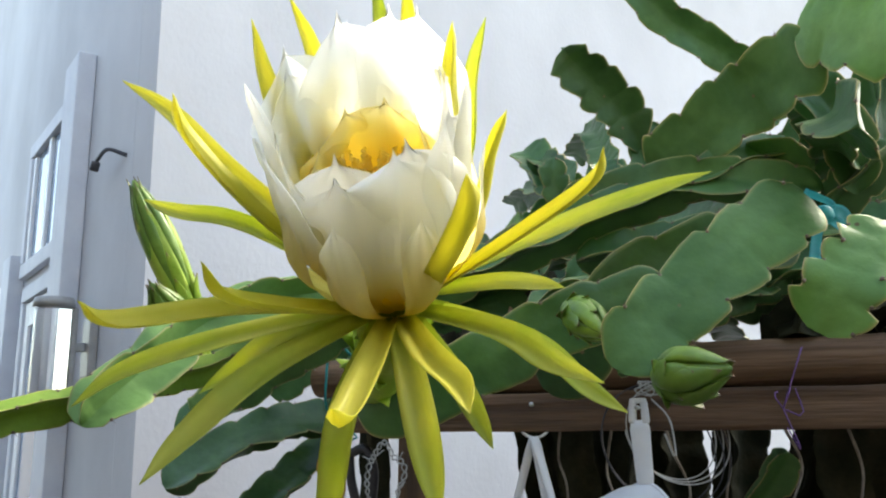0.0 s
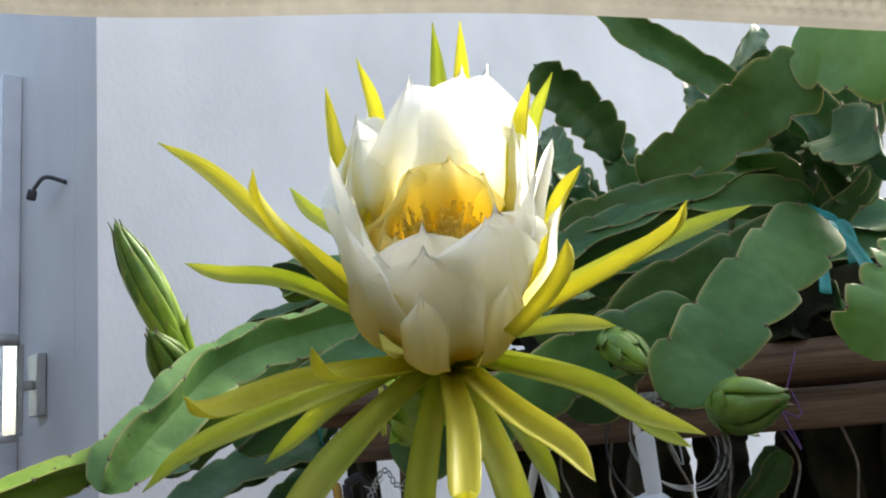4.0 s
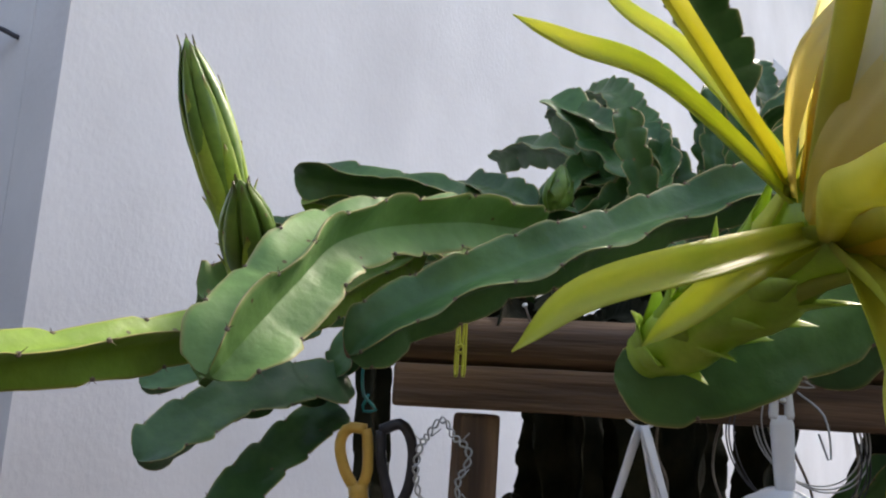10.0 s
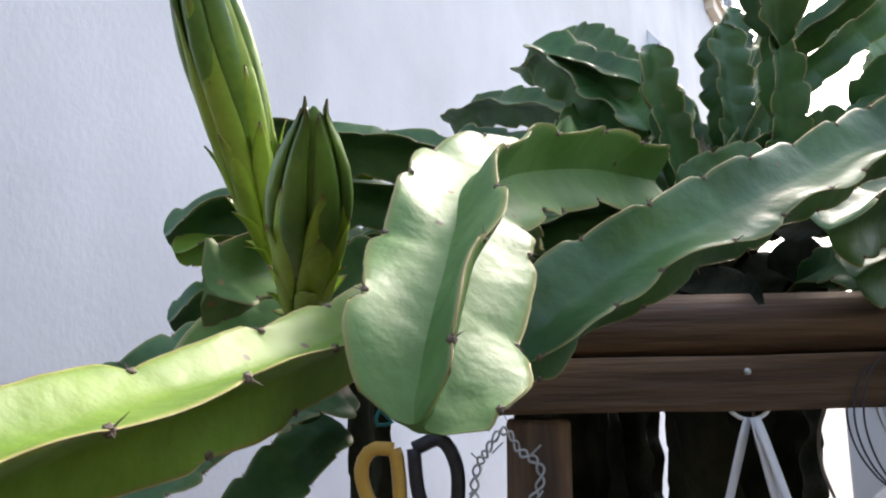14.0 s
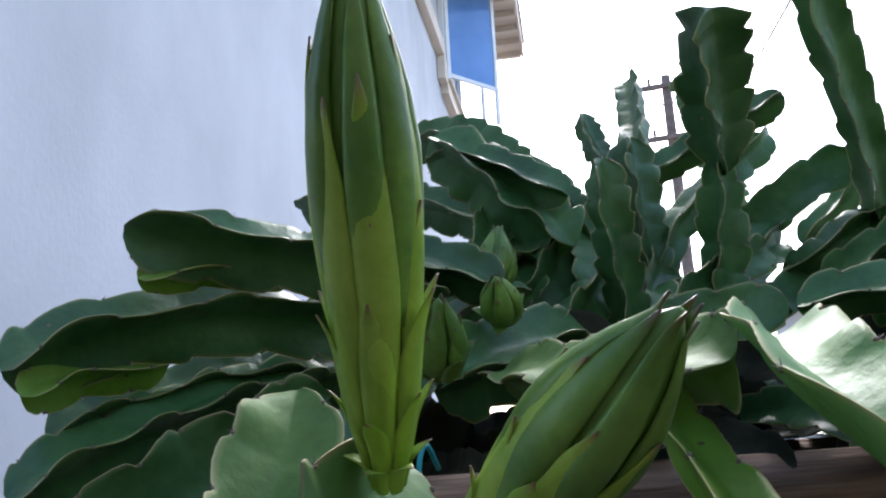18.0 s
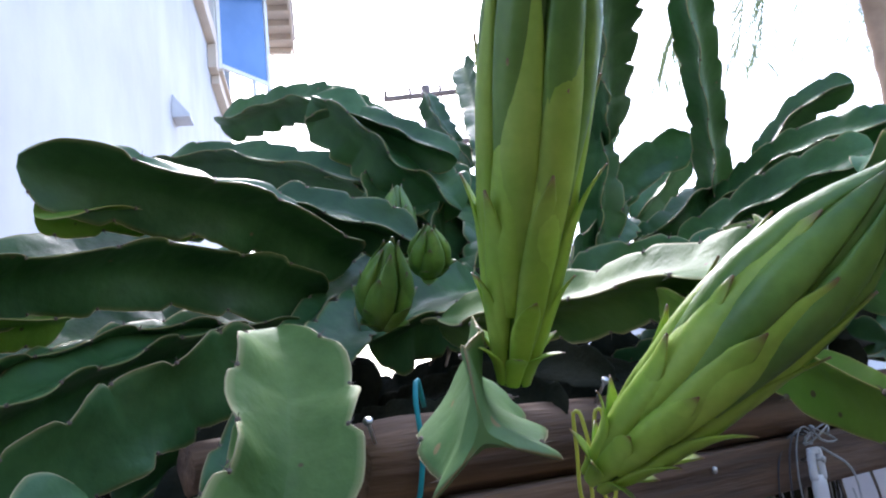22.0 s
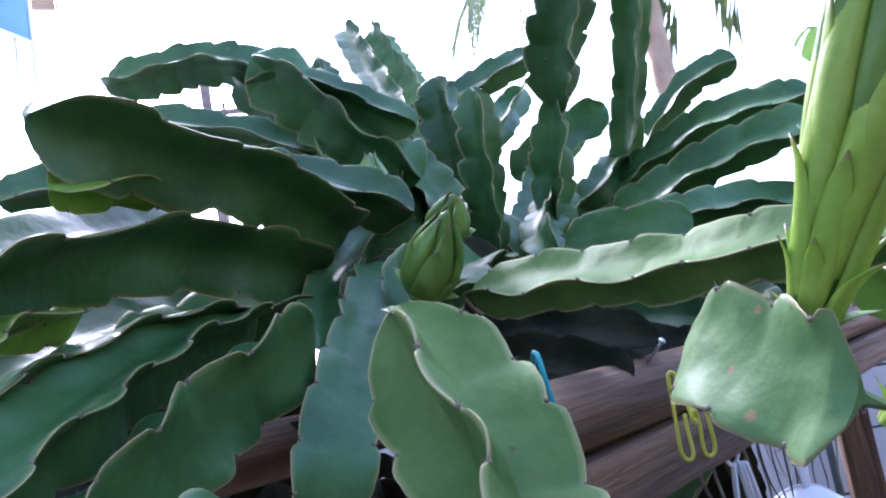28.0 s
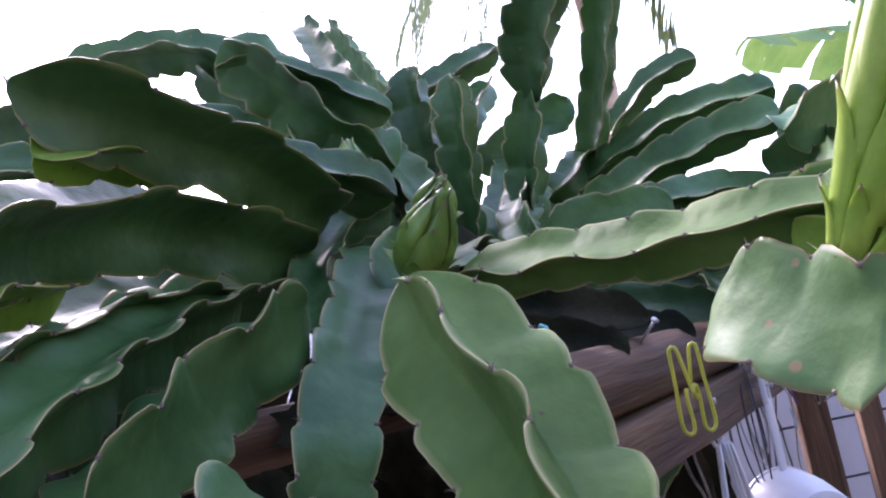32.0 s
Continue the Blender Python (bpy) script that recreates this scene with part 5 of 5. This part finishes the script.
tube(bm, [g2 + sx * 0.006 - sz * 0.07, g2 - sx * 0.004 - sz * 0.10, g2 - sx * 0.022 - sz * 0.13], lambda u: 0.016 - 0.004 * u, 8)
hang(part("handle", bm, BLACK, None, "black plastic handle"), scissors)
for k in (-1, 1):
    bm = bmesh.new()
    strip(bm, grip + sx * (0.030 + 0.005 * k) - sz * 0.105, grip + sx * (0.030 + 0.002 * k) - sz * 0.27, 0.011, 0.004, 0.0018, TOWARDS)
    hang(part("blade", bm, STEEL, None, "dull steel blade"), scissors)

# wire clothes clips
def wire_clip(at, mat, label, scale=1.0, turn=0.0):
    a = Vector(at)
    x = (RAIL * math.cos(turn) + TOWARDS * math.sin(turn))
    top = base("wire_clip", a, label, "clip", "wire clips on the trellis")
    for side in (-1, 1):
        bm = bmesh.new()
        path = [(-0.003, 0.002), (-0.007, 0.026), (-0.010, 0.044), (-0.014, 0.049), (-0.018, 0.044), (-0.019, 0.01), (-0.021, -0.03), (-0.018, -0.041), (-0.013, -0.043), (-0.009, -0.036), (-0.010, -0.008), (-0.009, 0.004)]
        tube(bm, [a + x * px * scale * side + Vector((0, 0, pz * scale)) + TOWARDS * 0.003 * side for px, pz in path], 0.0021 * scale, 7, 0.003)
        hang(part("wire", bm, mat), top)
    bm = bmesh.new()
    ring_of(bm, a + TOWARDS * 0.003, TOWARDS, 0.0065 * scale, 0.0026 * scale, n=16)
    hang(part("coil", bm, mat), top)


wire_clip((0.111, 1.353, 1.705), CLIP, "lime yellow plastic-coated wire clip hanging on the rail", 0.84, 1.05)
wire_clip(along(1.0, 1.612, 0.04), SPINE, "dark brown wire clip hanging on the rail", 0.9, 0.5)

# twisted wire ring and teal tie on the post
bm = bmesh.new()
mid = along(0.125, 1.545, 0.03)
for k in range(2):
    pts = []
    for i in range(61):
        a = 2 * math.pi * i / 60
        w = 0.0045 * math.sin(a * 13 + k * math.pi) + 0.003 * math.sin(a * 5)
        q = mid + RAIL * math.cos(a) * (0.034 + w + 0.004 * math.sin(a * 4)) + Vector((0, 0, math.sin(a) * (0.058 + w + 0.003 * math.sin(a * 5))))
        pts.append(q + TOWARDS * 0.0022 * math.cos(a * 15 + k * math.pi))
    tube(bm, pts, 0.0015, 6, 0.0025)
for k in range(8):
    a = 0.8 * k
    q = mid + RAIL * math.cos(a) * 0.04 + Vector((0, 0, math.sin(a) * 0.052))
    tube(bm, [q, q + Vector((rng.uniform(-1, 1), rng.uniform(-1, 0), rng.uniform(-1, 1))) * 0.014], 0.0011, 5)
tagged(part("wire_coil", bm, GREY_WIRE), "coil of grey twisted wire hanging on the post", "wire")
bm = bmesh.new()
for z in (1.432, 1.440):
    tube(bm, [along(0.13, z, 0.025), along(0.2, z + 0.006, 0.025), along(0.202, z, -0.045), along(0.128, z - 0.004, -0.045), along(0.13, z, 0.025)], 0.003, 6)
for k in range(4):
    x0, x1 = 0.135 + 0.004 * k, 0.118 + 0.010 * k
    tube(bm, [along(x0, 1.435, 0.03), along((x0 + x1) / 2, 1.40, 0.036 + 0.002 * (k % 3)), along(x1, 1.30 + 0.02 * (k % 3), 0.034)], lambda u: 0.0035 + 0.003 * u, 6)
tagged(part("plastic_tie", bm, TEAL), "teal plastic strip knotted round the post", "tie")

# teal cord loop over a nail at the end of the rail
nail(along(-0.02, 1.735, 0.02), (TOWARDS * 0.3 + Vector((-0.5, 0, 0.6))).normalized())
nail(along(0.24, 1.752, 0.02), (TOWARDS * 0.6 + Vector((-0.2, 0, 0.6))).normalized())

# teal ribbon round a broad stem
bm = bmesh.new()
knot = Vector((0.664, 0.898, 1.866))
bmesh.ops.create_icosphere(bm, subdivisions=2, radius=0.012, matrix=Matrix.Translation(knot))
for a, b, w in (((-0.012, 0.0, -0.03), (-0.022, -0.01, -0.075), 0.008), ((0.02, -0.005, -0.02), (0.038, 0.0, -0.05), 0.011), ((0.01, 0.0, 0.012), (-0.015, 0.01, 0.03), 0.006), ((-0.03, 0.01, 0.008), (-0.09, 0.03, -0.008), 0.005), ((0.02, 0.0, 0.0), (0.03, 0.01, -0.04), 0.012)):
    pts = curve_points([knot, knot + Vector(a), knot + Vector(b)], 6)
    fr = frames_along(pts, Vector((0.2, -1, 0.2)))
    leaf(bm, pts, [f[2] for f in fr], [f[1] for f in fr], [w * (0.6 + 0.4 * k / len(pts)) for k in range(len(pts))], 0.0008, 0.3)
tagged(part("ribbon", bm, TEAL), "crumpled teal plastic ribbon tied round a cactus stem", "ribbon")

# loose wires beside the cup
for n, (mid_at, radius, mat, label) in enumerate(((cup_at + RAIL * 0.03 + Vector((0, 0.03, -0.07)), 0.075, BLACK, "loop of thin black wire hanging on the rail"), (cup_at + RAIL * 0.05 + Vector((0, 0.035, -0.05)), 0.06, GREY_WIRE, "loop of thin grey wire hanging on the rail"))):
    bm = bmesh.new()
    for k in range(3):
        ring_of(bm, mid_at + RAIL * 0.006 * k, TOWARDS + RAIL * (0.15 * k), radius * (1 + 0.06 * k), 0.0011, squash=1.2)
    tagged(part("wire_loop", bm, mat), label, "wire")
bm = bmesh.new()
pts = [cup_at + RAIL * (0.015 + 0.02 * math.sin(k * 2.3)) + Vector((0, -0.012 * math.cos(k), 0.016 + 0.012 * math.sin(k * 1.7))) for k in range(14)]
tube(bm, pts, 0.0013, 5)
tube(bm, [cup_at + RAIL * 0.02, cup_at + RAIL * 0.04 + Vector((0, -0.02, -0.03)), cup_at + RAIL * 0.045 + Vector((0, -0.02, -0.085)), cup_at + RAIL * 0.032 + Vector((0, -0.02, -0.05))], 0.0014, 5)
tagged(part("string", bm, GREY_WIRE), "tangle of pale string tied to the rail", "string")
bm = bmesh.new()
pur = along(0.765, 1.655, 0.04)
for k in range(4):
    q = Vector(pur) + Vector((rng.uniform(-0.02, 0.02), rng.uniform(-0.01, 0.01), rng.uniform(-0.03, 0.03)))
    tube(bm, [q, q + Vector((rng.uniform(-0.02, 0.02), -0.01, rng.uniform(-0.04, 0.03))), Vector(pur)], 0.0011, 5)
tube(bm, [Vector(pur), pur + Vector((0.03, -0.01, 0.085))], 0.0012, 5)
tagged(part("string", bm, PURPLE), "purple string knotted on the rail", "string")


# a withered flower clinging to the stems behind the tall bud
bm = bmesh.new()
for end in ((0.313, 1.638, 1.82), (0.287, 1.598, 1.814), (0.322, 1.564, 1.832), (0.337, 1.583, 1.813), (0.31, 1.594, 1.799)):
    a, b = Vector((0.336, 1.605, 1.882)), Vector(end)
    tube(bm, [a, a.lerp(b, 0.5) + Vector((0.004, 0.003, -0.006)), b], lambda u: 0.0055 - 0.0038 * u, 7, 0.008)
tagged(part("withered_flower", bm, BARK), "withered brown flower hanging from a shaded stem", "withered flower")

# dry papery husk of an old bloom caught among the stems
husk = base("dry_husk", (0.54, 1.6, 1.97), "dry grey papery husk of an old bloom between stems", "husk")
for k in range(9):
    a = Vector((0.545, 1.605, 1.965)) + Vector((rng.uniform(-0.02, 0.02), rng.uniform(-0.02, 0.02), rng.uniform(-0.05, 0.03)))
    way = Vector((rng.uniform(-0.5, 0.5), rng.uniform(-0.5, 0.5), 1)).normalized() * rng.uniform(0.03, 0.07)
    pts = curve_points([a, a + way * 0.5 + Vector((rng.uniform(-0.012, 0.012), rng.uniform(-0.012, 0.012), 0)), a + way], 6)
    fr = frames_along(pts, Vector((-0.8, -0.5, 0.1 * k)))
    bm = bmesh.new()
    leaf(bm, pts, [f[2] for f in fr], [f[1] for f in fr], [0.009 * math.sin(math.pi * (0.1 + 0.85 * j / (len(pts) - 1))) * rng.uniform(0.7, 1.2) for j in range(len(pts))], 0.0008, 0.6)
    hang(part("shred", bm, WITHERED), husk)

# thin dry roots hanging from the rail
for k in range(9):
    bm = bmesh.new()
    q = along(0.42 + 0.085 * k, 1.63, -0.03)
    pts = [q]
    for i in range(5):
        pts.append(pts[-1] + Vector((rng.uniform(-0.022, 0.022), rng.uniform(-0.012, 0.012), -rng.uniform(0.03, 0.06))))
    tube(bm, pts, lambda u: 0.0024 - 0.0012 * u, 5, 0.012)
    tagged(part("aerial_root", bm, ROOTS), "thin dry grey aerial root hanging from the rail", "root", "aerial roots under the rail")


# ---------------------------------------------------------------- yard and distance
def utility_pole():
    top = base("utility_pole", (18.95, 12.65, 0), "brown timber utility pole with two cross arms", "utility pole")
    bm = bmesh.new()
    tube(bm, [(18.95, 12.65, 0), (18.95, 12.65, 6), (18.95, 12.65, 11.5)], lambda u: 0.19 - 0.06 * u, 12, 1.0)
    hang(part("shaft", bm, POLE), top)
    d = Vector((0.5, -0.87, 0)).normalized()
    for z in (11.15, 9.6):
        bm = bmesh.new()
        a, b = Vector((18.8, 12.58, z)) - d * 1.25, Vector((18.8, 12.58, z)) + d * 1.25
        m = Matrix.Translation((a + b) / 2) @ d.to_track_quat("X", "Z").to_matrix().to_4x4()
        box(bm, (2.5, 0.12, 0.14), m, 0.01)
        hang(part("cross_arm", bm, POLE), top)
        for f in (0.03, 0.32, 0.68, 0.97):
            bm = bmesh.new()
            q = a.lerp(b, f)
            for dz, r in ((0.08, 0.03), (0.14, 0.06), (0.19, 0.045), (0.24, 0.06)):
                bmesh.ops.create_cone(bm, segments=10, radius1=r, radius2=r * 0.8, depth=0.05, cap_ends=True, matrix=Matrix.Translation(q + Vector((0, 0, dz))))
            hang(part("insulator", bm, POLE), top)
        for f in (0.3, 0.7):
            bm = bmesh.new()
            tube(bm, [a.lerp(b, f) + Vector((0, 0, -0.03)), Vector((18.95, 12.65, z - 0.7))], 0.025, 6)
            hang(part("brace", bm, POLE), top)


utility_pole()
for a, b, r in (((27.73, 16.113, 13.382), (6.756, 3.608, 6.48), 0.014), ((27.943, 15.927, 13.092), (6.886, 3.245, 6.445), 0.02), ((26.888, 15.641, 15.758), (7.412, 4.611, 6.8), 0.006), ((27.974, 13.915, 15.245), (7.672, 3.987, 6.761), 0.006), ((25.151, 17.216, 17.271), (8.391, 6.493, 7.814), 0.006)):
    a, b = Vector(a), Vector(b)
    bm = bmesh.new()
    tube(bm, [a + (a - b) * 0.6, a, b, b + (b - a) * 0.5], r, 6, 2.0)
    tagged(part("overhead_wire", bm, POLE), "dark overhead wire strung from the utility pole", "wire", "overhead wires")


def palm(at, height, lean):
    a = Vector(at)
    top = base("palm_tree", a, "tall palm with a bare brown trunk and drooping fronds", "palm tree")
    head = a + Vector((lean, 0.05, height))
    bm = bmesh.new()
    tube(bm, [a, a.lerp(head, 0.5) + Vector((lean * 0.1, 0, 0)), head], lambda u: 0.125 - 0.025 * u + 0.006 * math.sin(u * 120), 14, 0.08)
    hang(part("trunk", bm, BARK), top)
    for i in range(26):
        ang = i * 2.39996
        out = Vector((math.cos(ang), math.sin(ang), 0))
        rise, size = rng.uniform(-0.5, 0.9), rng.uniform(1.6, 2.3)
        pts = curve_points([head, head + out * size * 0.4 + Vector((0, 0, rise * 0.6)), head + out * size * 0.75 + Vector((0, 0, rise * 0.6 - 0.35)), head + out * size + Vector((0, 0, rise * 0.3 - 1.1))], 9)
        bm = bmesh.new()
        tube(bm, pts, lambda u: 0.018 - 0.013 * u, 5, 0.2)
        for k, p in enumerate(pts[3:]):
            for side in (-1, 1):
                for j in range(2):
                    s = out.cross(Vector((0, 0, 1))) * side
                    q = p + (pts[min(k + 4, len(pts) - 1)] - p) * j * 0.5
                    w = s * rng.uniform(0.12, 0.3) + out * 0.12 + Vector((0, 0, rng.uniform(-0.75, -0.4)))
                    n = w.cross(Vector((0.3, 1, 0.2))).normalized() * 0.011
                    m = q + w * 0.5 + s * 0.05
                    v = [bm.verts.new(z) for z in (q - n, q + n, m + n, q + w, m - n)]
                    bm.faces.new(v)
        hang(part("frond", bm, PALM), top)


palm((7.6, 0.98, 0), 6.35, -0.35)


def banana(at, height, leaves, label):
    a = Vector(at)
    top = base("banana_plant", a, label, "banana plant", "banana plants")
    head = a + Vector((0, 0, height))
    bm = bmesh.new()
    tube(bm, [a, a.lerp(head, 0.5), head], lambda u: 0.11 - 0.05 * u, 12, 0.1)
    hang(part("stalk", bm, BANANA, None, "green banana stalk"), top)
    for end, rise, wide in leaves:
        end = Vector(end)
        size = (end - head).length
        pts = curve_points([head, head.lerp(end, 0.45) + Vector((0, 0, rise * size)), end], 26)
        bm = bmesh.new()
        tube(bm, pts, lambda u: 0.022 - 0.016 * u, 6, 0.08)
        blade = hang(part("leaf_rib", bm, BANANA_RIB, None, "pale green leaf rib"), top)
        bm = bmesh.new()
        n = len(pts)
        for side in (-1, 1):
            for k in range(10, n - 1):
                p, q = pts[k], pts[k + 1]
                t = (q - p).normalized()
                s = t.cross(Vector((0, 0, 1))).normalized() * side
                f = (k - 10) / (n - 10)
                w0, w1 = (wide * math.sin(math.pi * (0.12 + 0.84 * g)) ** 0.6 for g in (f, f + 1 / (n - 10)))
                drop = 0.5 + 0.5 * (((k + (side > 0) * 3) // 6 * 37) % 11) / 10
                rows = []
                for g in (0, 0.35, 0.7, 1.0):
                    d = Vector((0, 0, -drop * g * g * 0.8))
                    tear = 0.02 * g * ((k + (side > 0) * 3) % 6 == 5)
                    rows.append([p + (s * g + d) * w0, q + (s * g + d) * w1 - t * tear])
                vs = [[bm.verts.new(z) for z in row] for row in rows]
                for r0, r1 in zip(vs, vs[1:]):
                    bm.faces.new((r0[0], r0[1], r1[1], r1[0]))
        hang(part("leaf_blade", bm, BANANA, None, "torn green banana leaf"), top)


banana((4.35, -0.75, 0), 2.75, (((3.2, 0.55, 2.95), 0.10, 0.24), ((3.6, 0.35, 3.7), 0.22, 0.2), ((4.4, -0.1, 4.4), 0.1, 0.2), ((5.0, -1.2, 4.5), 0.1, 0.22), ((4.3, -1.6, 3.9), 0.2, 0.22), ((3.9, -1.3, 2.6), 0.2, 0.2)), "green banana plant with torn drooping leaves")
banana((5.6, -1.6, 0), 2.6, (((4.9, -0.6, 3.1), 0.2, 0.22), ((5.2, -1.9, 3.9), 0.1, 0.22), ((4.6, -2.2, 2.9), 0.2, 0.22), ((6.2, -0.9, 3.8), 0.1, 0.2)), "green banana plant in the yard beyond the trellis")

# neighbouring building and boundary wall
far = base("neighbour_house", (17, 4, 0), "low neighbouring house with a pale pinkish roof", "house")
bm = bmesh.new()
box(bm, (6, 9, 3.9), Matrix.Translation((19, 4.5, 1.95)), 0.02)
hang(part("wall", bm, STUCCO), far)
bm = bmesh.new()
v = [bm.verts.new(p) for p in ((15.5, -0.5, 3.92), (22.5, -0.5, 3.92), (22.5, 9.5, 3.92), (15.5, 9.5, 3.92), (19, 2.5, 5.0), (19, 6.5, 5.0))]
for f in ((0, 1, 4), (1, 2, 5, 4), (2, 3, 5), (3, 0, 4, 5), (3, 2, 1, 0)):
    bm.faces.new([v[i] for i in f])
hang(part("roof", bm, ROOF, smooth=False), far)
bm = bmesh.new()
box(bm, (0.15, 14, 1.75), Matrix.Translation((3.4, -4.2, 0.875)) @ pose(0, 0, 0, 0, 0, 12), 0.01)
tagged(part("wall_boundary", bm, STUCCO, None, "", smooth=False), "white panelled boundary wall behind the fence", "wall", kind="structure")
fence = base("fence", (2.3, 0.2, 0), "dark green wire mesh fence in front of a white wall", "fence")
FD = Vector((0.21, -0.98, 0)).normalized()
for k in range(30):
    bm = bmesh.new()
    q = Vector((2.1, 1.0, 0)) + FD * 0.13 * k
    tube(bm, [q, q + Vector((0, 0, 1.6))], 0.012 if k % 6 == 0 else 0.004, 6)
    hang(part("post" if k % 6 == 0 else "upright", bm, FENCE), fence)
for k in range(9):
    bm = bmesh.new()
    q = Vector((2.1, 1.0, 0.1 + 0.18 * k))
    tube(bm, [q, q + FD * 3.8], 0.004, 6)
    hang(part("wire", bm, FENCE), fence)


def shrub(at, size, count, mat, label):
    a = Vector(at)
    top = base("shrub", a, label, "shrub", "shrubs beyond the trellis")
    bm = bmesh.new()
    for i in range(5):
        w = Vector((rng.uniform(-1, 1) * size * 0.4, rng.uniform(-1, 1) * size * 0.4, size * rng.uniform(0.7, 1.1)))
        tube(bm, [a, a + w * 0.5 + Vector((0.03, 0.02, 0)), a + w], lambda u: 0.02 - 0.015 * u, 6, 0.08)
    hang(part("branches", bm, BARK), top)
    bm = bmesh.new()
    for i in range(count):
        d = Vector((rng.gauss(0, 1), rng.gauss(0, 1), rng.gauss(0, 1))).normalized() * size * rng.uniform(0.35, 0.75)
        q = a + Vector((0, 0, size * 0.75)) + d
        if q.z < 0.05:
            continue
        t = Vector((rng.uniform(-1, 1), rng.uniform(-1, 1), rng.uniform(-1, 0.4))).normalized()
        s = t.orthogonal().normalized()
        w = 0.035 + 0.02 * rng.random()
        v = [bm.verts.new(z) for z in (q, q + t * w + s * w * 0.45, q + t * w * 2.3, q + t * w - s * w * 0.45)]
        bm.faces.new(v)
    tagged(hang(part("leaves", bm, mat), top), kind="stuff")


shrub((6.5, -1.0, 0.9), 1.4, 1400, BANANA, "bright green leafy shrub in the yard beyond")
shrub((8.5, -2.6, 1.1), 1.6, 1400, LEAF_YELLOW, "yellow-green leafy shrub in the yard beyond")
shrub((2.9, 0.3, 0.3), 0.8, 700, BANANA, "green leafy shrub by the mesh fence")


# ---------------------------------------------------------------- knitted shade cloth strung above the flower
def shade_cloth(edge, way, up, wide, tall):
    """A hanging band of knitted cloth: rows of small loops in relief, two by two, with a flat hem. The panel, posts and
    bar behind it are added, unseen, to shade.
    """
    nu, nv = int(wide / 0.0013), int(tall / 0.0013)
    x, v = np.meshgrid(np.linspace(-wide / 2, wide / 2, nu), np.linspace(0, tall, nv), indexing="ij")
    way, up = Vector(way).normalized(), Vector(up)
    up = (up - way * up.dot(way)).normalized()
    out = way.cross(up)
    row = v / 0.0062 + 0.12 * np.sin(x * 23)
    loops = np.abs(np.sin(np.pi * (x / 0.0052 + 0.5 * np.floor(row)))) ** 0.8 * np.abs(np.sin(np.pi * row)) ** 0.7
    high = np.where(v < 0.005, 0.0004, loops * 0.0027 * np.where(np.floor(row) % 3 == 2, 0.45, 1.0))
    sag = 0.014 * np.sin(v / tall * 2.6) + 0.004 * np.sin(x * 9 + v * 20)
    pos = np.stack([edge[k] + way[k] * x + up[k] * (v + 0.002 * np.sin(x * 17)) + out[k] * (high + sag) for k in range(3)], -1).reshape(-1, 3)
    at = np.arange(nu * nv).reshape(nu, nv)
    quads = np.stack([at[:-1, :-1], at[1:, :-1], at[1:, 1:], at[:-1, 1:]], -1).reshape(-1, 4)
    me = bpy.data.meshes.new("shade_cloth")
    me.from_pydata(pos.tolist(), [], quads.tolist())
    me.materials.append(CLOTH)
    me.polygons.foreach_set("use_smooth", np.ones(len(quads), bool))
    top = base("awning", (0.1, -1.2, 0), "beige knitted cloth with a straight hanging hem, and an unseen panel on posts added for shade", "awning")
    hang(new("valance", me), top)
    # unseen overhead panel with posts and bar, added to block sky above the camera
    line = Vector(edge) + up * (tall - 0.004)
    bm = bmesh.new()
    rows = []
    for j in range(13):
        g = j / 12
        back = Vector((0, -2.9 * g, 0.45 * g - 0.10 * math.sin(math.pi * g)))
        rows.append([line + way * (wide * 1.5 * (i / 12 - 0.5)) + back + Vector((0, 0, -0.012 * math.sin(math.pi * i / 4) ** 2)) for i in range(13)])
    skin(bm, rows, closed=False)
    hang(part("added_shade_panel", bm, CLOTH), top)
    for side, back, rise in ((-1, 0.02, 0), (1, 0.02, 0), (-1, -2.85, 0.45), (1, -2.85, 0.45)):
        q = line + way * wide * 0.75 * side + Vector((0, back, rise))
        bm = bmesh.new()
        tube(bm, [Vector((q.x, q.y, 0)), q], 0.02, 10)
        hang(part("post", bm, STEEL_GREY), top)
    bm = bmesh.new()
    tube(bm, [line - way * wide * 0.76, line + way * wide * 0.76], 0.013, 10)
    hang(part("added_front_bar", bm, STEEL_GREY), top)
    return top


shade_cloth((0.13, 0.32, 1.876), (0.963, -0.186, -0.193), (0, -0.12, 1), 2.0, 0.16)
